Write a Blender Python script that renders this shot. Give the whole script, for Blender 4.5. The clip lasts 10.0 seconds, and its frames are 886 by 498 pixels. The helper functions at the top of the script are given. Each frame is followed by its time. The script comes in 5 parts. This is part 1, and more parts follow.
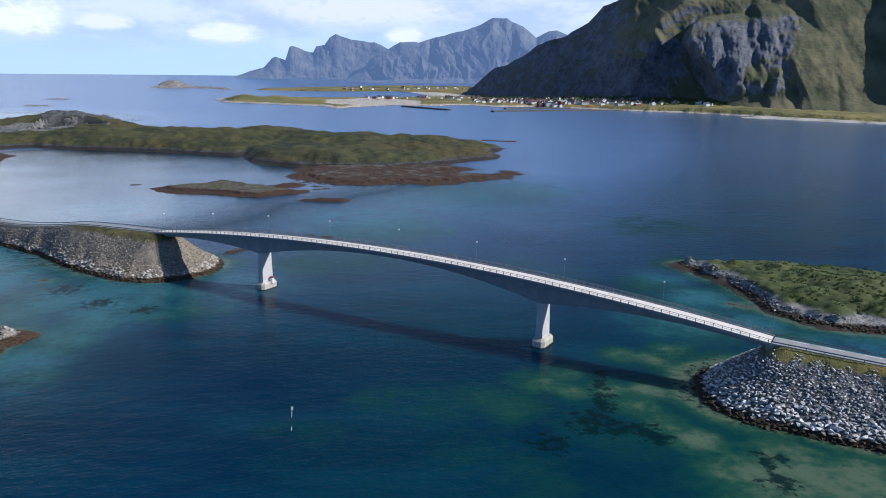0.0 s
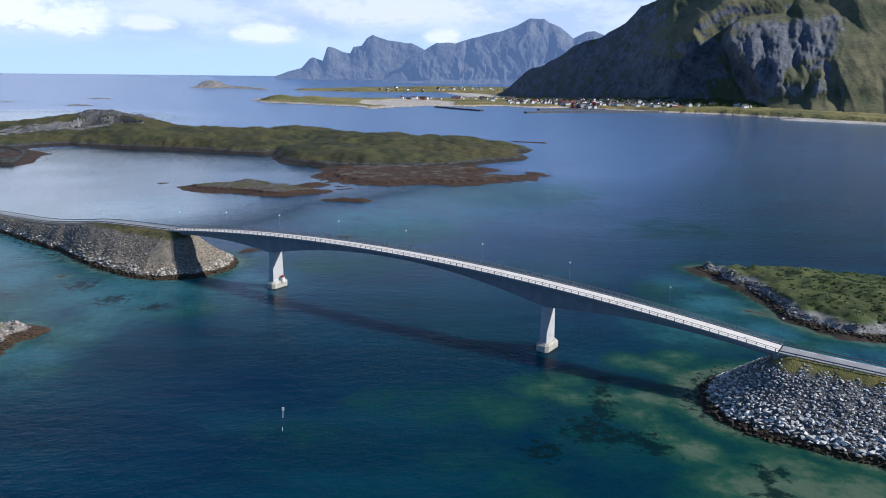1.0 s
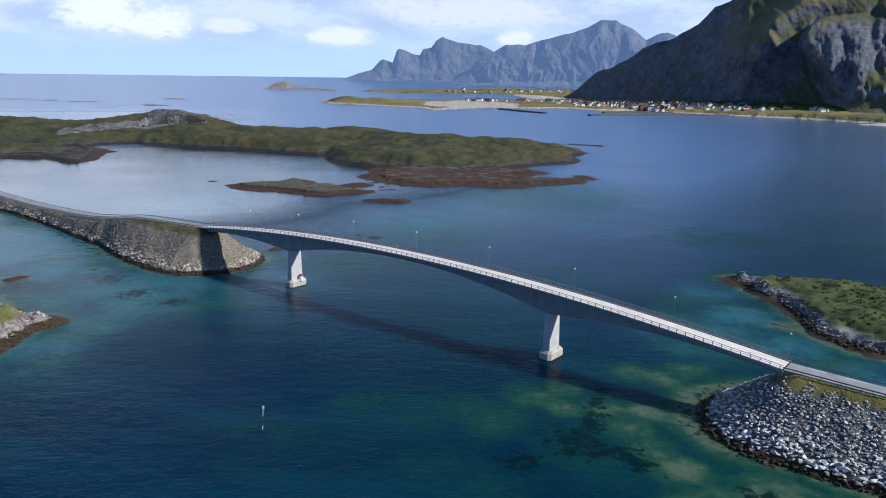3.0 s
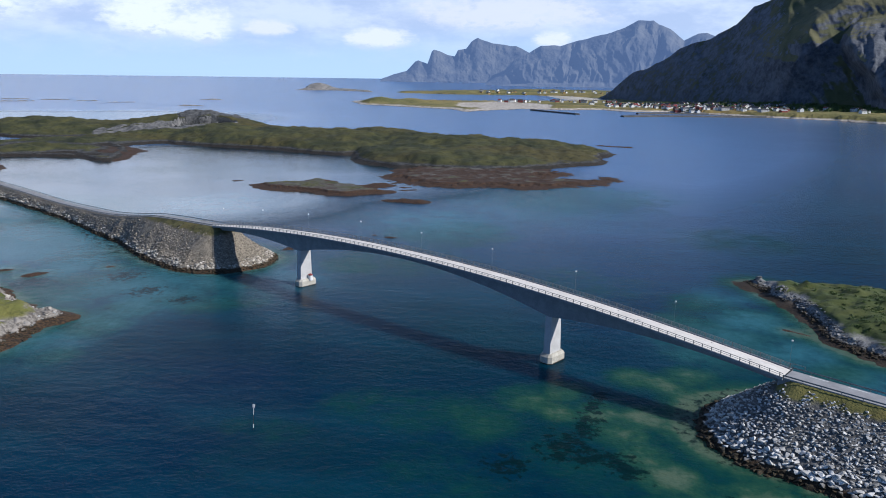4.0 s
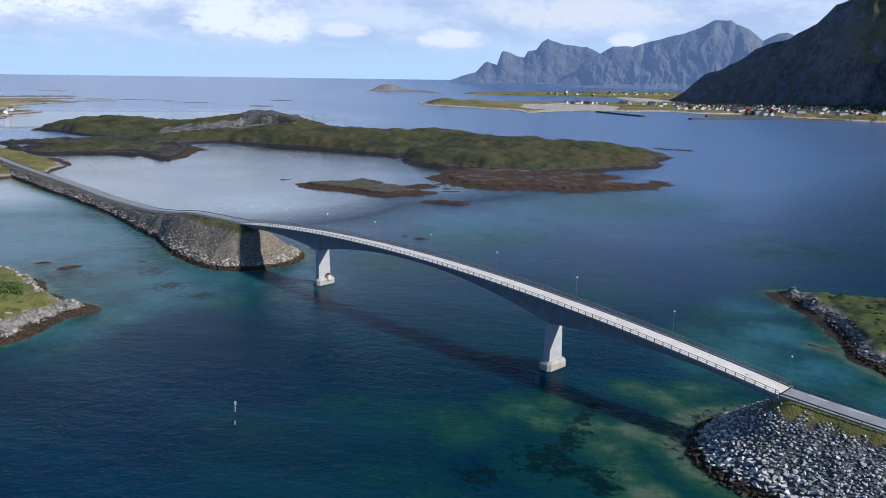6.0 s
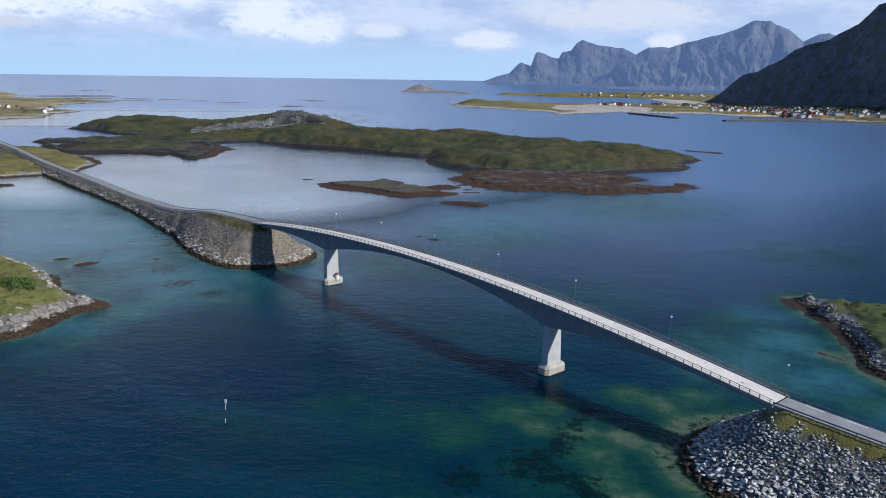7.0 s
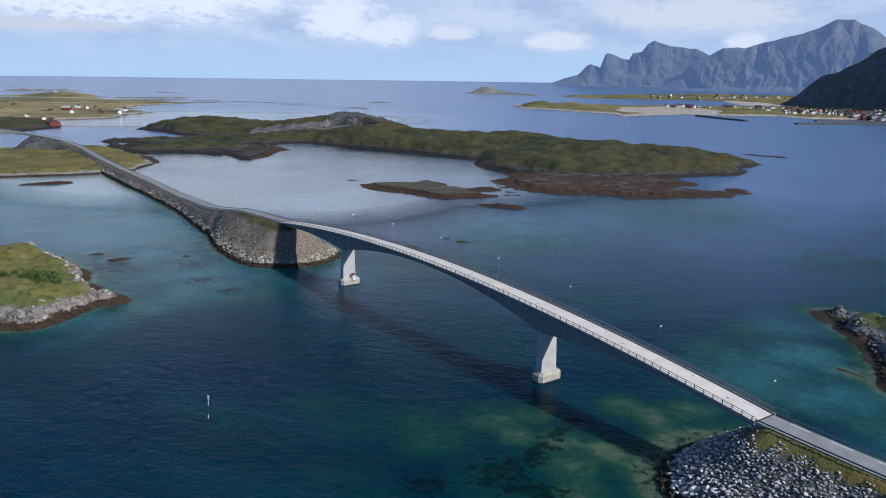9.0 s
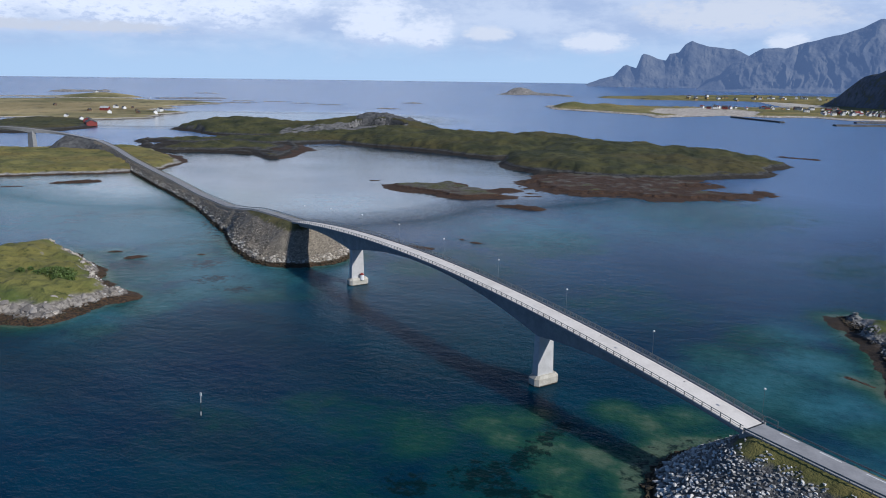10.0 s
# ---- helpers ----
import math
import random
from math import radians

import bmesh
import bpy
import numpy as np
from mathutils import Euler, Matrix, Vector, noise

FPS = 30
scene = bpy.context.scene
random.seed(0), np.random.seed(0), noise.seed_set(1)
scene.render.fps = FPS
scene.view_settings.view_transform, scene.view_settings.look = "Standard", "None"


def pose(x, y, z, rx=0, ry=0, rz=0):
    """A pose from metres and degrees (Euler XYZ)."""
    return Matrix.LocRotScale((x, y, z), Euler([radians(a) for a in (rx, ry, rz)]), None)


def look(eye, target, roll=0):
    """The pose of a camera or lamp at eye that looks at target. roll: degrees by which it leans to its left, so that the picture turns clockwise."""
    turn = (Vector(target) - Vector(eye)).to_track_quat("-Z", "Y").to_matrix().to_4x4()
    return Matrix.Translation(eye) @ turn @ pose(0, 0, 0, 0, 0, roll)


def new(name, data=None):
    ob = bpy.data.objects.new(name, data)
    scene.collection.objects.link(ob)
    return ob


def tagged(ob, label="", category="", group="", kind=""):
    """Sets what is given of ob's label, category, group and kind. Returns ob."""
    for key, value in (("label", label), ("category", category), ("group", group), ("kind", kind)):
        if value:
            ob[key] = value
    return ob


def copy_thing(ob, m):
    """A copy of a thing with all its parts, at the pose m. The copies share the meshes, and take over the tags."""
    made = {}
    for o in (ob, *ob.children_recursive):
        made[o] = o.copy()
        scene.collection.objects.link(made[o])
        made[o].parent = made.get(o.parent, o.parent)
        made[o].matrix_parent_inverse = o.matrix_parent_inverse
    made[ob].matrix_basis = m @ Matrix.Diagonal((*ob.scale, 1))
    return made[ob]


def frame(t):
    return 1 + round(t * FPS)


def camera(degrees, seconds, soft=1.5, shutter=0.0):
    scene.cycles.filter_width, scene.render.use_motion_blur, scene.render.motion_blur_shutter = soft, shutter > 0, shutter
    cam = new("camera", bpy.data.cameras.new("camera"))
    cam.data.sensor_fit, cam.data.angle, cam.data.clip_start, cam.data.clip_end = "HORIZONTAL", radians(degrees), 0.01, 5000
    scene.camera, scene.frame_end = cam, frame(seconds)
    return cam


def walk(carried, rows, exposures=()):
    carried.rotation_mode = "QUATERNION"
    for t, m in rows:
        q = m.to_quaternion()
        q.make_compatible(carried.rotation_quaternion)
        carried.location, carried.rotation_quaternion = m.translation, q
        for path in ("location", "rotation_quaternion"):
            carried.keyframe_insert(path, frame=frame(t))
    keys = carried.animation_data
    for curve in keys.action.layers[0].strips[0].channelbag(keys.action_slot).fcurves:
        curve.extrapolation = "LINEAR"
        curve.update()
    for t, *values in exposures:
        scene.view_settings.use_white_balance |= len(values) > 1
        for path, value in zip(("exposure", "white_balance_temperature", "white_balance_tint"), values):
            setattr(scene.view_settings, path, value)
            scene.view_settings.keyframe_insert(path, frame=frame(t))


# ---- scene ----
cam = camera(61.0, 10.0, 1.0)
PATH = [
    (0, (5.829, -1.634, 81.104), (5.952, 0.31, 80.649), 0.6),
    (0.5, (10.625, -0.707, 81.027), (10.701, 1.239, 80.572), 0.7),
    (1, (15.432, 0.25, 80.946), (15.461, 2.198, 80.492), 0.7),
    (1.5, (20.222, 1.213, 80.889), (20.204, 3.161, 80.435), 0.7),
    (2, (25.015, 2.127, 80.844), (24.952, 4.074, 80.391), 0.7),
    (2.5, (29.784, 3.025, 80.775), (29.677, 4.97, 80.323), 0.8),
    (4, (44.316, 6.069, 80.567), (44.073, 8.003, 80.117), 0.8),
    (4.5, (49.146, 7.296, 80.559), (48.857, 9.223, 80.109), 0.9),
    (5, (53.904, 8.762, 80.551), (53.571, 10.683, 80.102), 0.9),
    (5.5, (58.597, 10.411, 80.55), (58.219, 12.323, 80.101), 0.8),
    (7, (72.374, 15.649, 80.515), (71.866, 17.531, 80.067), 0.9),
    (7.5, (77.016, 17.541, 80.526), (76.465, 19.411, 80.079), 0.8),
    (8, (81.672, 19.501, 80.546), (81.076, 21.357, 80.1), 0.8),
    (8.5, (86.32, 21.49, 80.571), (85.681, 23.331, 80.125), 0.8),
    (9, (90.902, 23.577, 80.606), (90.223, 25.405, 80.16), 0.8),
    (9.5, (95.47, 25.758, 80.645), (94.75, 27.57, 80.199), 0.8),
    (10, (99.988, 27.992, 80.67), (99.225, 29.786, 80.225), 0.8),
]
walk(cam, [(t, look(eye, target, roll)) for t, eye, target, roll in PATH], [(0.0, 0.16, 5750, 10), (5.0, 0.02, 5750, 10), (10.0, -0.2, 5750, 10)])

# ---- world, sun, exposure ----
SUN = Vector((0.804, -0.19, 0.56)).normalized()
sun = new("sun", bpy.data.lights.new("sun", "SUN"))
sun.data.energy, sun.data.angle, sun.data.color = 4.6, radians(0.6), (1.0, 0.92, 0.80)
sun.matrix_world = look(SUN * 800, (0, 0, 0))


class Nodes:
    """Short forms for building a node tree."""

    def __init__(self, tree):
        self.tree = tree
        tree.nodes.clear()

    def add(self, kind, **inputs):
        node = self.tree.nodes.new(kind)
        for key, value in inputs.items():
            name = key.replace("_", " ")
            self.put(node.inputs[name], value)
        return node

    def put(self, socket, value):
        if isinstance(value, bpy.types.NodeSocket):
            self.tree.links.new(value, socket)
        else:
            socket.default_value = value

    def math(self, op, a, b=0.0, c=0.0, clamp=False):
        node = self.tree.nodes.new("ShaderNodeMath")
        node.operation, node.use_clamp = op, clamp
        for k, v in enumerate((a, b, c)):
            self.put(node.inputs[k], v)
        return node.outputs[0]

    def ramp(self, fac, lo, hi):
        node = self.tree.nodes.new("ShaderNodeMapRange")
        node.interpolation_type = "SMOOTHSTEP"
        for k, v in enumerate((fac, lo, hi, 0.0, 1.0)):
            self.put(node.inputs[k], v)
        return node.outputs[0]

    def mix(self, fac, a, b):
        node = self.tree.nodes.new("ShaderNodeMix")
        node.data_type = "RGBA"
        self.put(node.inputs[0], fac)
        for k, v in ((6, a), (7, b)):
            self.put(node.inputs[k], (*v, 1.0) if isinstance(v, tuple) and len(v) == 3 else v)
        return node.outputs[2]

    def noise(self, vector, scale, detail=3.0, rough=0.55, out=0):
        node = self.tree.nodes.new("ShaderNodeTexNoise")
        self.put(node.inputs["Vector"], vector)
        node.inputs["Scale"].default_value, node.inputs["Detail"].default_value = scale, detail
        node.inputs["Roughness"].default_value = rough
        return node.outputs[out]

    def vec(self, op, a, b):
        node = self.tree.nodes.new("ShaderNodeVectorMath")
        node.operation = op
        self.put(node.inputs[0], a)
        self.put(node.inputs[1], b)
        return node.outputs[0]

    def split(self, vector):
        node = self.tree.nodes.new("ShaderNodeSeparateXYZ")
        self.put(node.inputs[0], vector)
        return node.outputs

    def join(self, x, y, z):
        node = self.tree.nodes.new("ShaderNodeCombineXYZ")
        for k, v in enumerate((x, y, z)):
            self.put(node.inputs[k], v)
        return node.outputs[0]


def build_world():
    world = bpy.data.worlds.new("sky")
    scene.world = world
    world.use_nodes = True
    n = Nodes(world.node_tree)
    way = n.add("ShaderNodeTexCoord").outputs["Generated"]
    x, y, z = n.split(way)
    sky = n.add("ShaderNodeTexSky")
    sky.sky_type, sky.sun_disc = "NISHITA", False
    sky.sun_elevation = math.asin(SUN.z)
    sky.sun_rotation = math.atan2(SUN.x, SUN.y)
    sky.dust_density, sky.ozone_density, sky.air_density = 0.1, 4.0, 1.0
    up = n.math("MAXIMUM", z, 0.0)
    turn = n.math("ARCTAN2", x, y)
    flat = n.math("ADD", up, 0.06)
    plane = n.join(n.math("DIVIDE", x, flat), n.math("DIVIDE", y, flat), 0.0)
    near = n.join(n.math("MULTIPLY", turn, 9.0), n.math("MULTIPLY", up, 19.0), 0.0)
    ragged = n.math("SUBTRACT", n.noise(near, 1.3, 7.0, 0.62), 0.5)
    puffs = n.math("SUBTRACT", n.noise(near, 6.5, 6.0, 0.62), 0.5)
    # cloud and haze lie over the sea ahead; the sky inland is clear
    ahead = n.ramp(y, -0.40, 0.20)
    base = n.mix(n.ramp(up, 0.0, 0.16), n.mix(ahead, (2.4, 4.0, 7.2), (5.4, 7.1, 9.1)), n.mix(ahead, (1.5, 3.0, 6.6), (2.4, 4.2, 7.9)))
    colour = n.mix(n.ramp(up, 0.0, 0.35), base, n.mix(0.38, sky.outputs[0], (0.25, 0.6, 1.5)))
    # wide white veil, thinning towards the horizon and opening to blue overhead
    layer = n.math("ADD", n.noise(plane, 0.16, 6.0, 0.6), n.math("MULTIPLY", ragged, 0.30))
    low = n.ramp(n.math("ADD", up, n.math("MULTIPLY", ragged, 0.06)), 0.010, 0.072)
    high = n.math("SUBTRACT", 1.0, n.math("MULTIPLY", n.ramp(up, 0.10, 0.18), 0.97))
    cover = n.math("MULTIPLY", n.math("MULTIPLY", n.ramp(layer, 0.02, 0.40), low), n.math("MULTIPLY", high, ahead))
    soft = n.join(n.math("MULTIPLY", turn, 5.0), n.math("MULTIPLY", up, 16.0), 0.0)
    grey = n.mix(n.ramp(n.math("ADD", n.noise(soft, 1.5, 5.0, 0.55), n.math("MULTIPLY", puffs, 0.25)), 0.36, 0.64), (5.2, 6.1, 8.0), (7.5, 8.1, 9.3))
    colour = n.mix(n.math("MULTIPLY", cover, 0.86), colour, grey)
    # cumulus heads with flat grey bases: bearing, height, half width, half height, whiteness, squareness
    for bearing, height, wide, tall, white, square in CUMULUS:
        u = n.math("DIVIDE", n.math("ABSOLUTE", n.math("SUBTRACT", turn, bearing)), wide)
        v = n.math("DIVIDE", n.math("SUBTRACT", up, height), tall)
        d = n.math("ADD", n.math("POWER", u, square), n.math("POWER", n.math("ABSOLUTE", v), square))
        d = n.math("ADD", d, n.math("ADD", n.math("MULTIPLY", ragged, 3.2), n.math("MULTIPLY", puffs, 2.6)))
        head = n.math("SUBTRACT", 1.0, n.ramp(d, 0.1, 1.5))
        tone = n.mix(n.ramp(n.math("ADD", v, n.math("MULTIPLY", puffs, 2.2)), -1.0, -0.5), (6.4, 7.2, 8.9), (white * 0.95, white * 0.98, white * 1.06))
        colour = n.mix(n.math("MULTIPLY", head, 0.95), colour, tone)
    back = n.add("ShaderNodeBackground", Color=colour, Strength=0.10)
    out = n.add("ShaderNodeOutputWorld", Surface=back.outputs[0])


CUMULUS = [
    (-0.62, 0.190, 0.36, 0.075, 13.5, 2.4),
    (-0.83, 0.112, 0.262, 0.066, 10.2, 4.0),
    (-0.05, 0.078, 0.12, 0.024, 8.2, 2.0),
    (-0.88, 0.052, 0.16, 0.008, 7.6, 2.0),
    (-0.490, 0.068, 0.056, 0.030, 9.8, 2.2),
    (-0.425, 0.056, 0.034, 0.024, 9.6, 2.2),
    (-0.350, 0.054, 0.030, 0.010, 8.6, 2.0),
    (-0.212, 0.046, 0.044, 0.014, 9.0, 2.0),
    (0.012, 0.046, 0.024, 0.012, 9.0, 2.0),
]
build_world()

# ---- materials ----


def material(name, build, rough=0.8):
    m = bpy.data.materials.new(name)
    m.use_nodes = True
    n = Nodes(m.node_tree)
    shader = n.add("ShaderNodeBsdfPrincipled", Roughness=rough)
    out = n.add("ShaderNodeOutputMaterial", Surface=shader.outputs[0])
    place = n.add("ShaderNodeNewGeometry").outputs["Position"]
    build(n, shader, place)
    return m


def bump(n, shader, height, strength, distance):
    node = n.add("ShaderNodeBump", Height=height, Strength=strength, Distance=distance)
    n.put(shader.inputs["Normal"], node.outputs[0])


def plain(name, low, high, scale=0.8, rough=0.8, relief=0.3, deep=0.02, metal=0.0):
    """A surface that varies between two colours at two scales, with a fine relief."""

    def build(n, shader, place):
        a = n.noise(place, scale, 5.0, 0.6)
        b = n.noise(place, scale * 9.0, 3.0, 0.6)
        f = n.math("ADD", n.math("MULTIPLY", a, 0.65), n.math("MULTIPLY", b, 0.35))
        n.put(shader.inputs["Base Color"], n.mix(n.ramp(f, 0.32, 0.68), low, high))
        shader.inputs["Metallic"].default_value = metal
        bump(n, shader, b, relief, deep)

    return material(name, build, rough)


def land(name, weed_top, rock_top, grass_low, grass_high, rock_low, rock_high, steep=0.72, scale=1.0, relief=0.5, weeds=((0.017, 0.011, 0.006), (0.082, 0.046, 0.020)), spots=1.0):
    """Shore land: brown weed by the water, bare rock above it and on steep faces, grass on top."""

    def build(n, shader, place):
        x, y, z = n.split(place)
        nz = n.split(n.add("ShaderNodeNewGeometry").outputs["Normal"])[2]
        a = n.noise(place, 0.11 * scale, 4.0, 0.6)
        b = n.noise(place, 0.6 * scale, 4.0, 0.65)
        c = n.noise(place, 2.4 * scale, 3.0, 0.6)
        wob = n.math("ADD", n.math("MULTIPLY", n.math("SUBTRACT", a, 0.5), 3.0), n.math("MULTIPLY", n.math("SUBTRACT", b, 0.5), 2.4))
        level = n.math("ADD", z, wob)
        grass = n.mix(n.ramp(a, 0.35, 0.65), grass_low, grass_high)
        wide = n.noise(n.vec("MULTIPLY", place, (0.5, 1.0, 1.0)), 0.03 * scale, 4.0, 0.6)
        grass = n.mix(n.math("MULTIPLY", n.ramp(wide, 0.46, 0.64), 0.6), grass, (grass_high[0] * 1.15, grass_high[1] * 0.92, grass_high[2] * 0.9))
        grass = n.mix(n.math("MULTIPLY", n.ramp(b, 0.52, 0.72), spots), grass, tuple(v * 0.45 for v in grass_low))
        rock = n.mix(n.ramp(n.math("ADD", n.math("MULTIPLY", b, 0.5), n.math("MULTIPLY", c, 0.5)), 0.38, 0.6), rock_low, rock_high)
        weed = n.mix(n.ramp(c, 0.35, 0.65), *weeds)
        bare = n.math("MAXIMUM", n.math("SUBTRACT", 1.0, n.ramp(level, rock_top - 0.6, rock_top + 0.6)), n.math("SUBTRACT", 1.0, n.ramp(nz, steep - 0.06, steep + 0.06)))
        colour = n.mix(bare, grass, rock)
        colour = n.mix(n.math("SUBTRACT", 1.0, n.ramp(n.math("ADD", z, n.math("MULTIPLY", wob, 0.3)), weed_top - 0.35, weed_top + 0.35)), colour, weed)
        n.put(shader.inputs["Base Color"], colour)
        bump(n, shader, n.math("ADD", b, n.math("MULTIPLY", c, 0.5)), relief, 0.5 / scale)

    return material(name, build, 0.9)


# one concrete in two tones: shade put into the girder's, sunlight into the piers'
SHADED_CONCRETE = plain("concrete", (0.21, 0.215, 0.225), (0.31, 0.31, 0.315), 0.35, 0.85, 0.15, 0.02)
LIT_CONCRETE = plain("sunlit_pier_concrete", (0.43, 0.422, 0.41), (0.55, 0.54, 0.53), 0.35, 0.85, 0.15, 0.02)
PLINTH = plain("weathered_concrete", (0.34, 0.31, 0.25), (0.55, 0.52, 0.45), 0.5, 0.85, 0.3, 0.04)
ROADWAY = plain("pale_concrete_road", (0.66, 0.61, 0.555), (0.82, 0.765, 0.705), 0.22, 0.8, 0.1, 0.01)
ASPHALT = plain("grey_asphalt", (0.25, 0.248, 0.258), (0.35, 0.346, 0.355), 0.3, 0.9, 0.1, 0.01)
OLD_ASPHALT = plain("worn_asphalt", (0.22, 0.22, 0.228), (0.33, 0.328, 0.335), 0.3, 0.9, 0.1, 0.01)
STEEL = plain("galvanised_steel", (0.16, 0.17, 0.17), (0.26, 0.27, 0.27), 2.0, 0.5, 0.05, 0.002, 0.6)
WHITE = plain("white_paint", (0.72, 0.72, 0.70), (0.82, 0.82, 0.80), 1.0, 0.6, 0.05, 0.003)
RED = plain("red_paint", (0.17, 0.028, 0.024), (0.25, 0.042, 0.034), 1.0, 0.6, 0.05, 0.003)
BLACK = plain("black_paint", (0.015, 0.015, 0.016), (0.03, 0.03, 0.03), 1.0, 0.6, 0.05, 0.003)
MOOR = land("moorland", 2.5, 3.8, (0.026, 0.032, 0.009), (0.076, 0.074, 0.021), (0.018, 0.018, 0.019), (0.08, 0.08, 0.078), 0.74, 0.35, 0.7, ((0.010, 0.009, 0.008), (0.036, 0.028, 0.020)))
TURF = land("green_turf", 1.4, 3.3, (0.032, 0.054, 0.009), (0.080, 0.102, 0.021), (0.11, 0.106, 0.10), (0.34, 0.33, 0.315), 0.66, 1.0, 0.5, ((0.012, 0.009, 0.006), (0.055, 0.034, 0.018)))
FIELD = land("farmland", 0.5, 2.1, (0.13, 0.125, 0.045), (0.38, 0.31, 0.15), (0.26, 0.235, 0.20), (0.50, 0.46, 0.39), 0.6, 0.03)



def fell_side():
    """Grass and heath slopes with grey crags where the rock crops out."""

    def build(n, shader, place):
        nz = n.split(n.add("ShaderNodeNewGeometry").outputs["Normal"])[2]
        crop = n.add("ShaderNodeAttribute")
        crop.attribute_name = "outcrop"
        a = n.noise(place, 0.006, 5.0, 0.6)
        b = n.noise(place, 0.03, 5.0, 0.65)
        c = n.noise(place, 0.11, 4.0, 0.65)
        grass = n.mix(n.ramp(a, 0.36, 0.62), (0.070, 0.082, 0.036), (0.160, 0.145, 0.075))
        grass = n.mix(n.math("MULTIPLY", n.ramp(b, 0.50, 0.68), 0.55), grass, (0.045, 0.050, 0.028))
        rock = n.mix(n.ramp(n.math("ADD", n.math("MULTIPLY", b, 0.6), n.math("MULTIPLY", c, 0.4)), 0.32, 0.68), (0.040, 0.048, 0.064), (0.170, 0.178, 0.200))
        rough = n.math("ADD", n.math("SUBTRACT", b, 0.5), n.math("MULTIPLY", n.math("SUBTRACT", c, 0.5), 0.7))
        bare = n.ramp(n.math("ADD", crop.outputs["Fac"], n.math("MULTIPLY", rough, 1.5)), 0.38, 0.62)
        steep = n.math("SUBTRACT", 1.0, n.ramp(nz, 0.28, 0.46))
        n.put(shader.inputs["Base Color"], n.mix(n.math("MAXIMUM", bare, steep), grass, rock))
        bump(n, shader, n.math("ADD", b, n.math("MULTIPLY", c, 0.5)), 0.4, 9.0)

    return material("mountainside", build, 0.95)


FELL = fell_side()


def hazed_rock():
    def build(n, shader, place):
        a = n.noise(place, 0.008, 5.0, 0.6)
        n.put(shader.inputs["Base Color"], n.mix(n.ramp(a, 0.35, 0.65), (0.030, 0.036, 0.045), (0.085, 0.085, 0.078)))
        # blue emission stands in for the haze over the distance
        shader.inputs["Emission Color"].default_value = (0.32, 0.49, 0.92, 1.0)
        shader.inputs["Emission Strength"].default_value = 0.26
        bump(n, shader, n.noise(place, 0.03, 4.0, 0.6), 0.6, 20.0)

    return material("hazed_rock", build, 0.95)


FAR_HAZED_ROCK = hazed_rock()
# bank gravel, its rock tones darkened to paint shade between the stones
RUBBLE = land("gap_dark_gravel", 1.6, 12.0, (0.11, 0.11, 0.026), (0.24, 0.205, 0.056), (0.055, 0.053, 0.051), (0.16, 0.153, 0.145), 0.3, 1.0)
TAN_BANK = land("tan_gravel", 1.6, 12.6, (0.085, 0.078, 0.026), (0.17, 0.15, 0.05), (0.12, 0.102, 0.078), (0.28, 0.24, 0.185), 0.3, 1.0)
ROCKY_TURF = land("rocky_turf", 1.5, 4.0, (0.066, 0.092, 0.018), (0.165, 0.165, 0.042), (0.12, 0.106, 0.092), (0.30, 0.27, 0.236), 0.74, 0.4, 0.6)


SANDY = land("sandy_farmland", 0.5, 3.4, (0.12, 0.12, 0.035), (0.26, 0.215, 0.07), (0.34, 0.29, 0.235), (0.58, 0.53, 0.47), 0.5, 0.05)
MEADOW = land("meadow", 0.9, 2.0, (0.085, 0.09, 0.022), (0.20, 0.18, 0.05), (0.18, 0.17, 0.16), (0.36, 0.34, 0.31), 0.66, 0.4)
WEEDY = land("weedy_rock", 2.4, 2.7, (0.042, 0.048, 0.015), (0.095, 0.092, 0.026), (0.04, 0.037, 0.034), (0.21, 0.195, 0.175), 0.6, 0.5, 0.8, ((0.018, 0.0095, 0.006), (0.082, 0.041, 0.019)))
SKERRY_ROCK = land("bare_rock", 0.6, 60.0, (0.10, 0.10, 0.04), (0.16, 0.15, 0.06), (0.12, 0.115, 0.11), (0.32, 0.30, 0.28), 0.5, 0.12)
SAND = plain("white_sand", (0.30, 0.27, 0.22), (0.66, 0.62, 0.55), 0.02, 0.9, 0.2, 0.05)
GRAVEL = plain("crushed_stone", (0.05, 0.05, 0.05), (0.24, 0.23, 0.22), 0.14, 0.9, 0.9, 0.8)
DARK_STONE = plain("dark_armour", (0.03, 0.03, 0.033), (0.13, 0.13, 0.128), 0.25, 0.9, 0.7, 0.5)
QUARRY = plain("quarry_rock", (0.016, 0.017, 0.02), (0.25, 0.24, 0.23), 0.10, 0.9, 1.0, 1.5)
WEED = plain("tidal_weed", (0.015, 0.012, 0.007), (0.05, 0.038, 0.018), 0.8, 0.6, 0.5, 0.05)
GLASS = plain("window_glass", (0.02, 0.025, 0.03), (0.03, 0.035, 0.04), 1.0, 0.1, 0.0, 0.01)
SLATE = plain("dark_roof", (0.035, 0.035, 0.04), (0.075, 0.075, 0.08), 0.3, 0.7, 0.2, 0.03)
OCHRE = plain("ochre_paint", (0.35, 0.22, 0.07), (0.45, 0.30, 0.11), 0.5, 0.7, 0.05, 0.01)
BROWN = plain("brown_timber", (0.10, 0.065, 0.04), (0.17, 0.11, 0.07), 0.6, 0.8, 0.1, 0.01)
GREYWALL = plain("grey_cladding", (0.30, 0.31, 0.32), (0.48, 0.48, 0.48), 0.3, 0.7, 0.1, 0.02)
LEAF = plain("leaves", (0.036, 0.070, 0.013), (0.12, 0.175, 0.036), 0.6, 0.6, 0.1, 0.02)
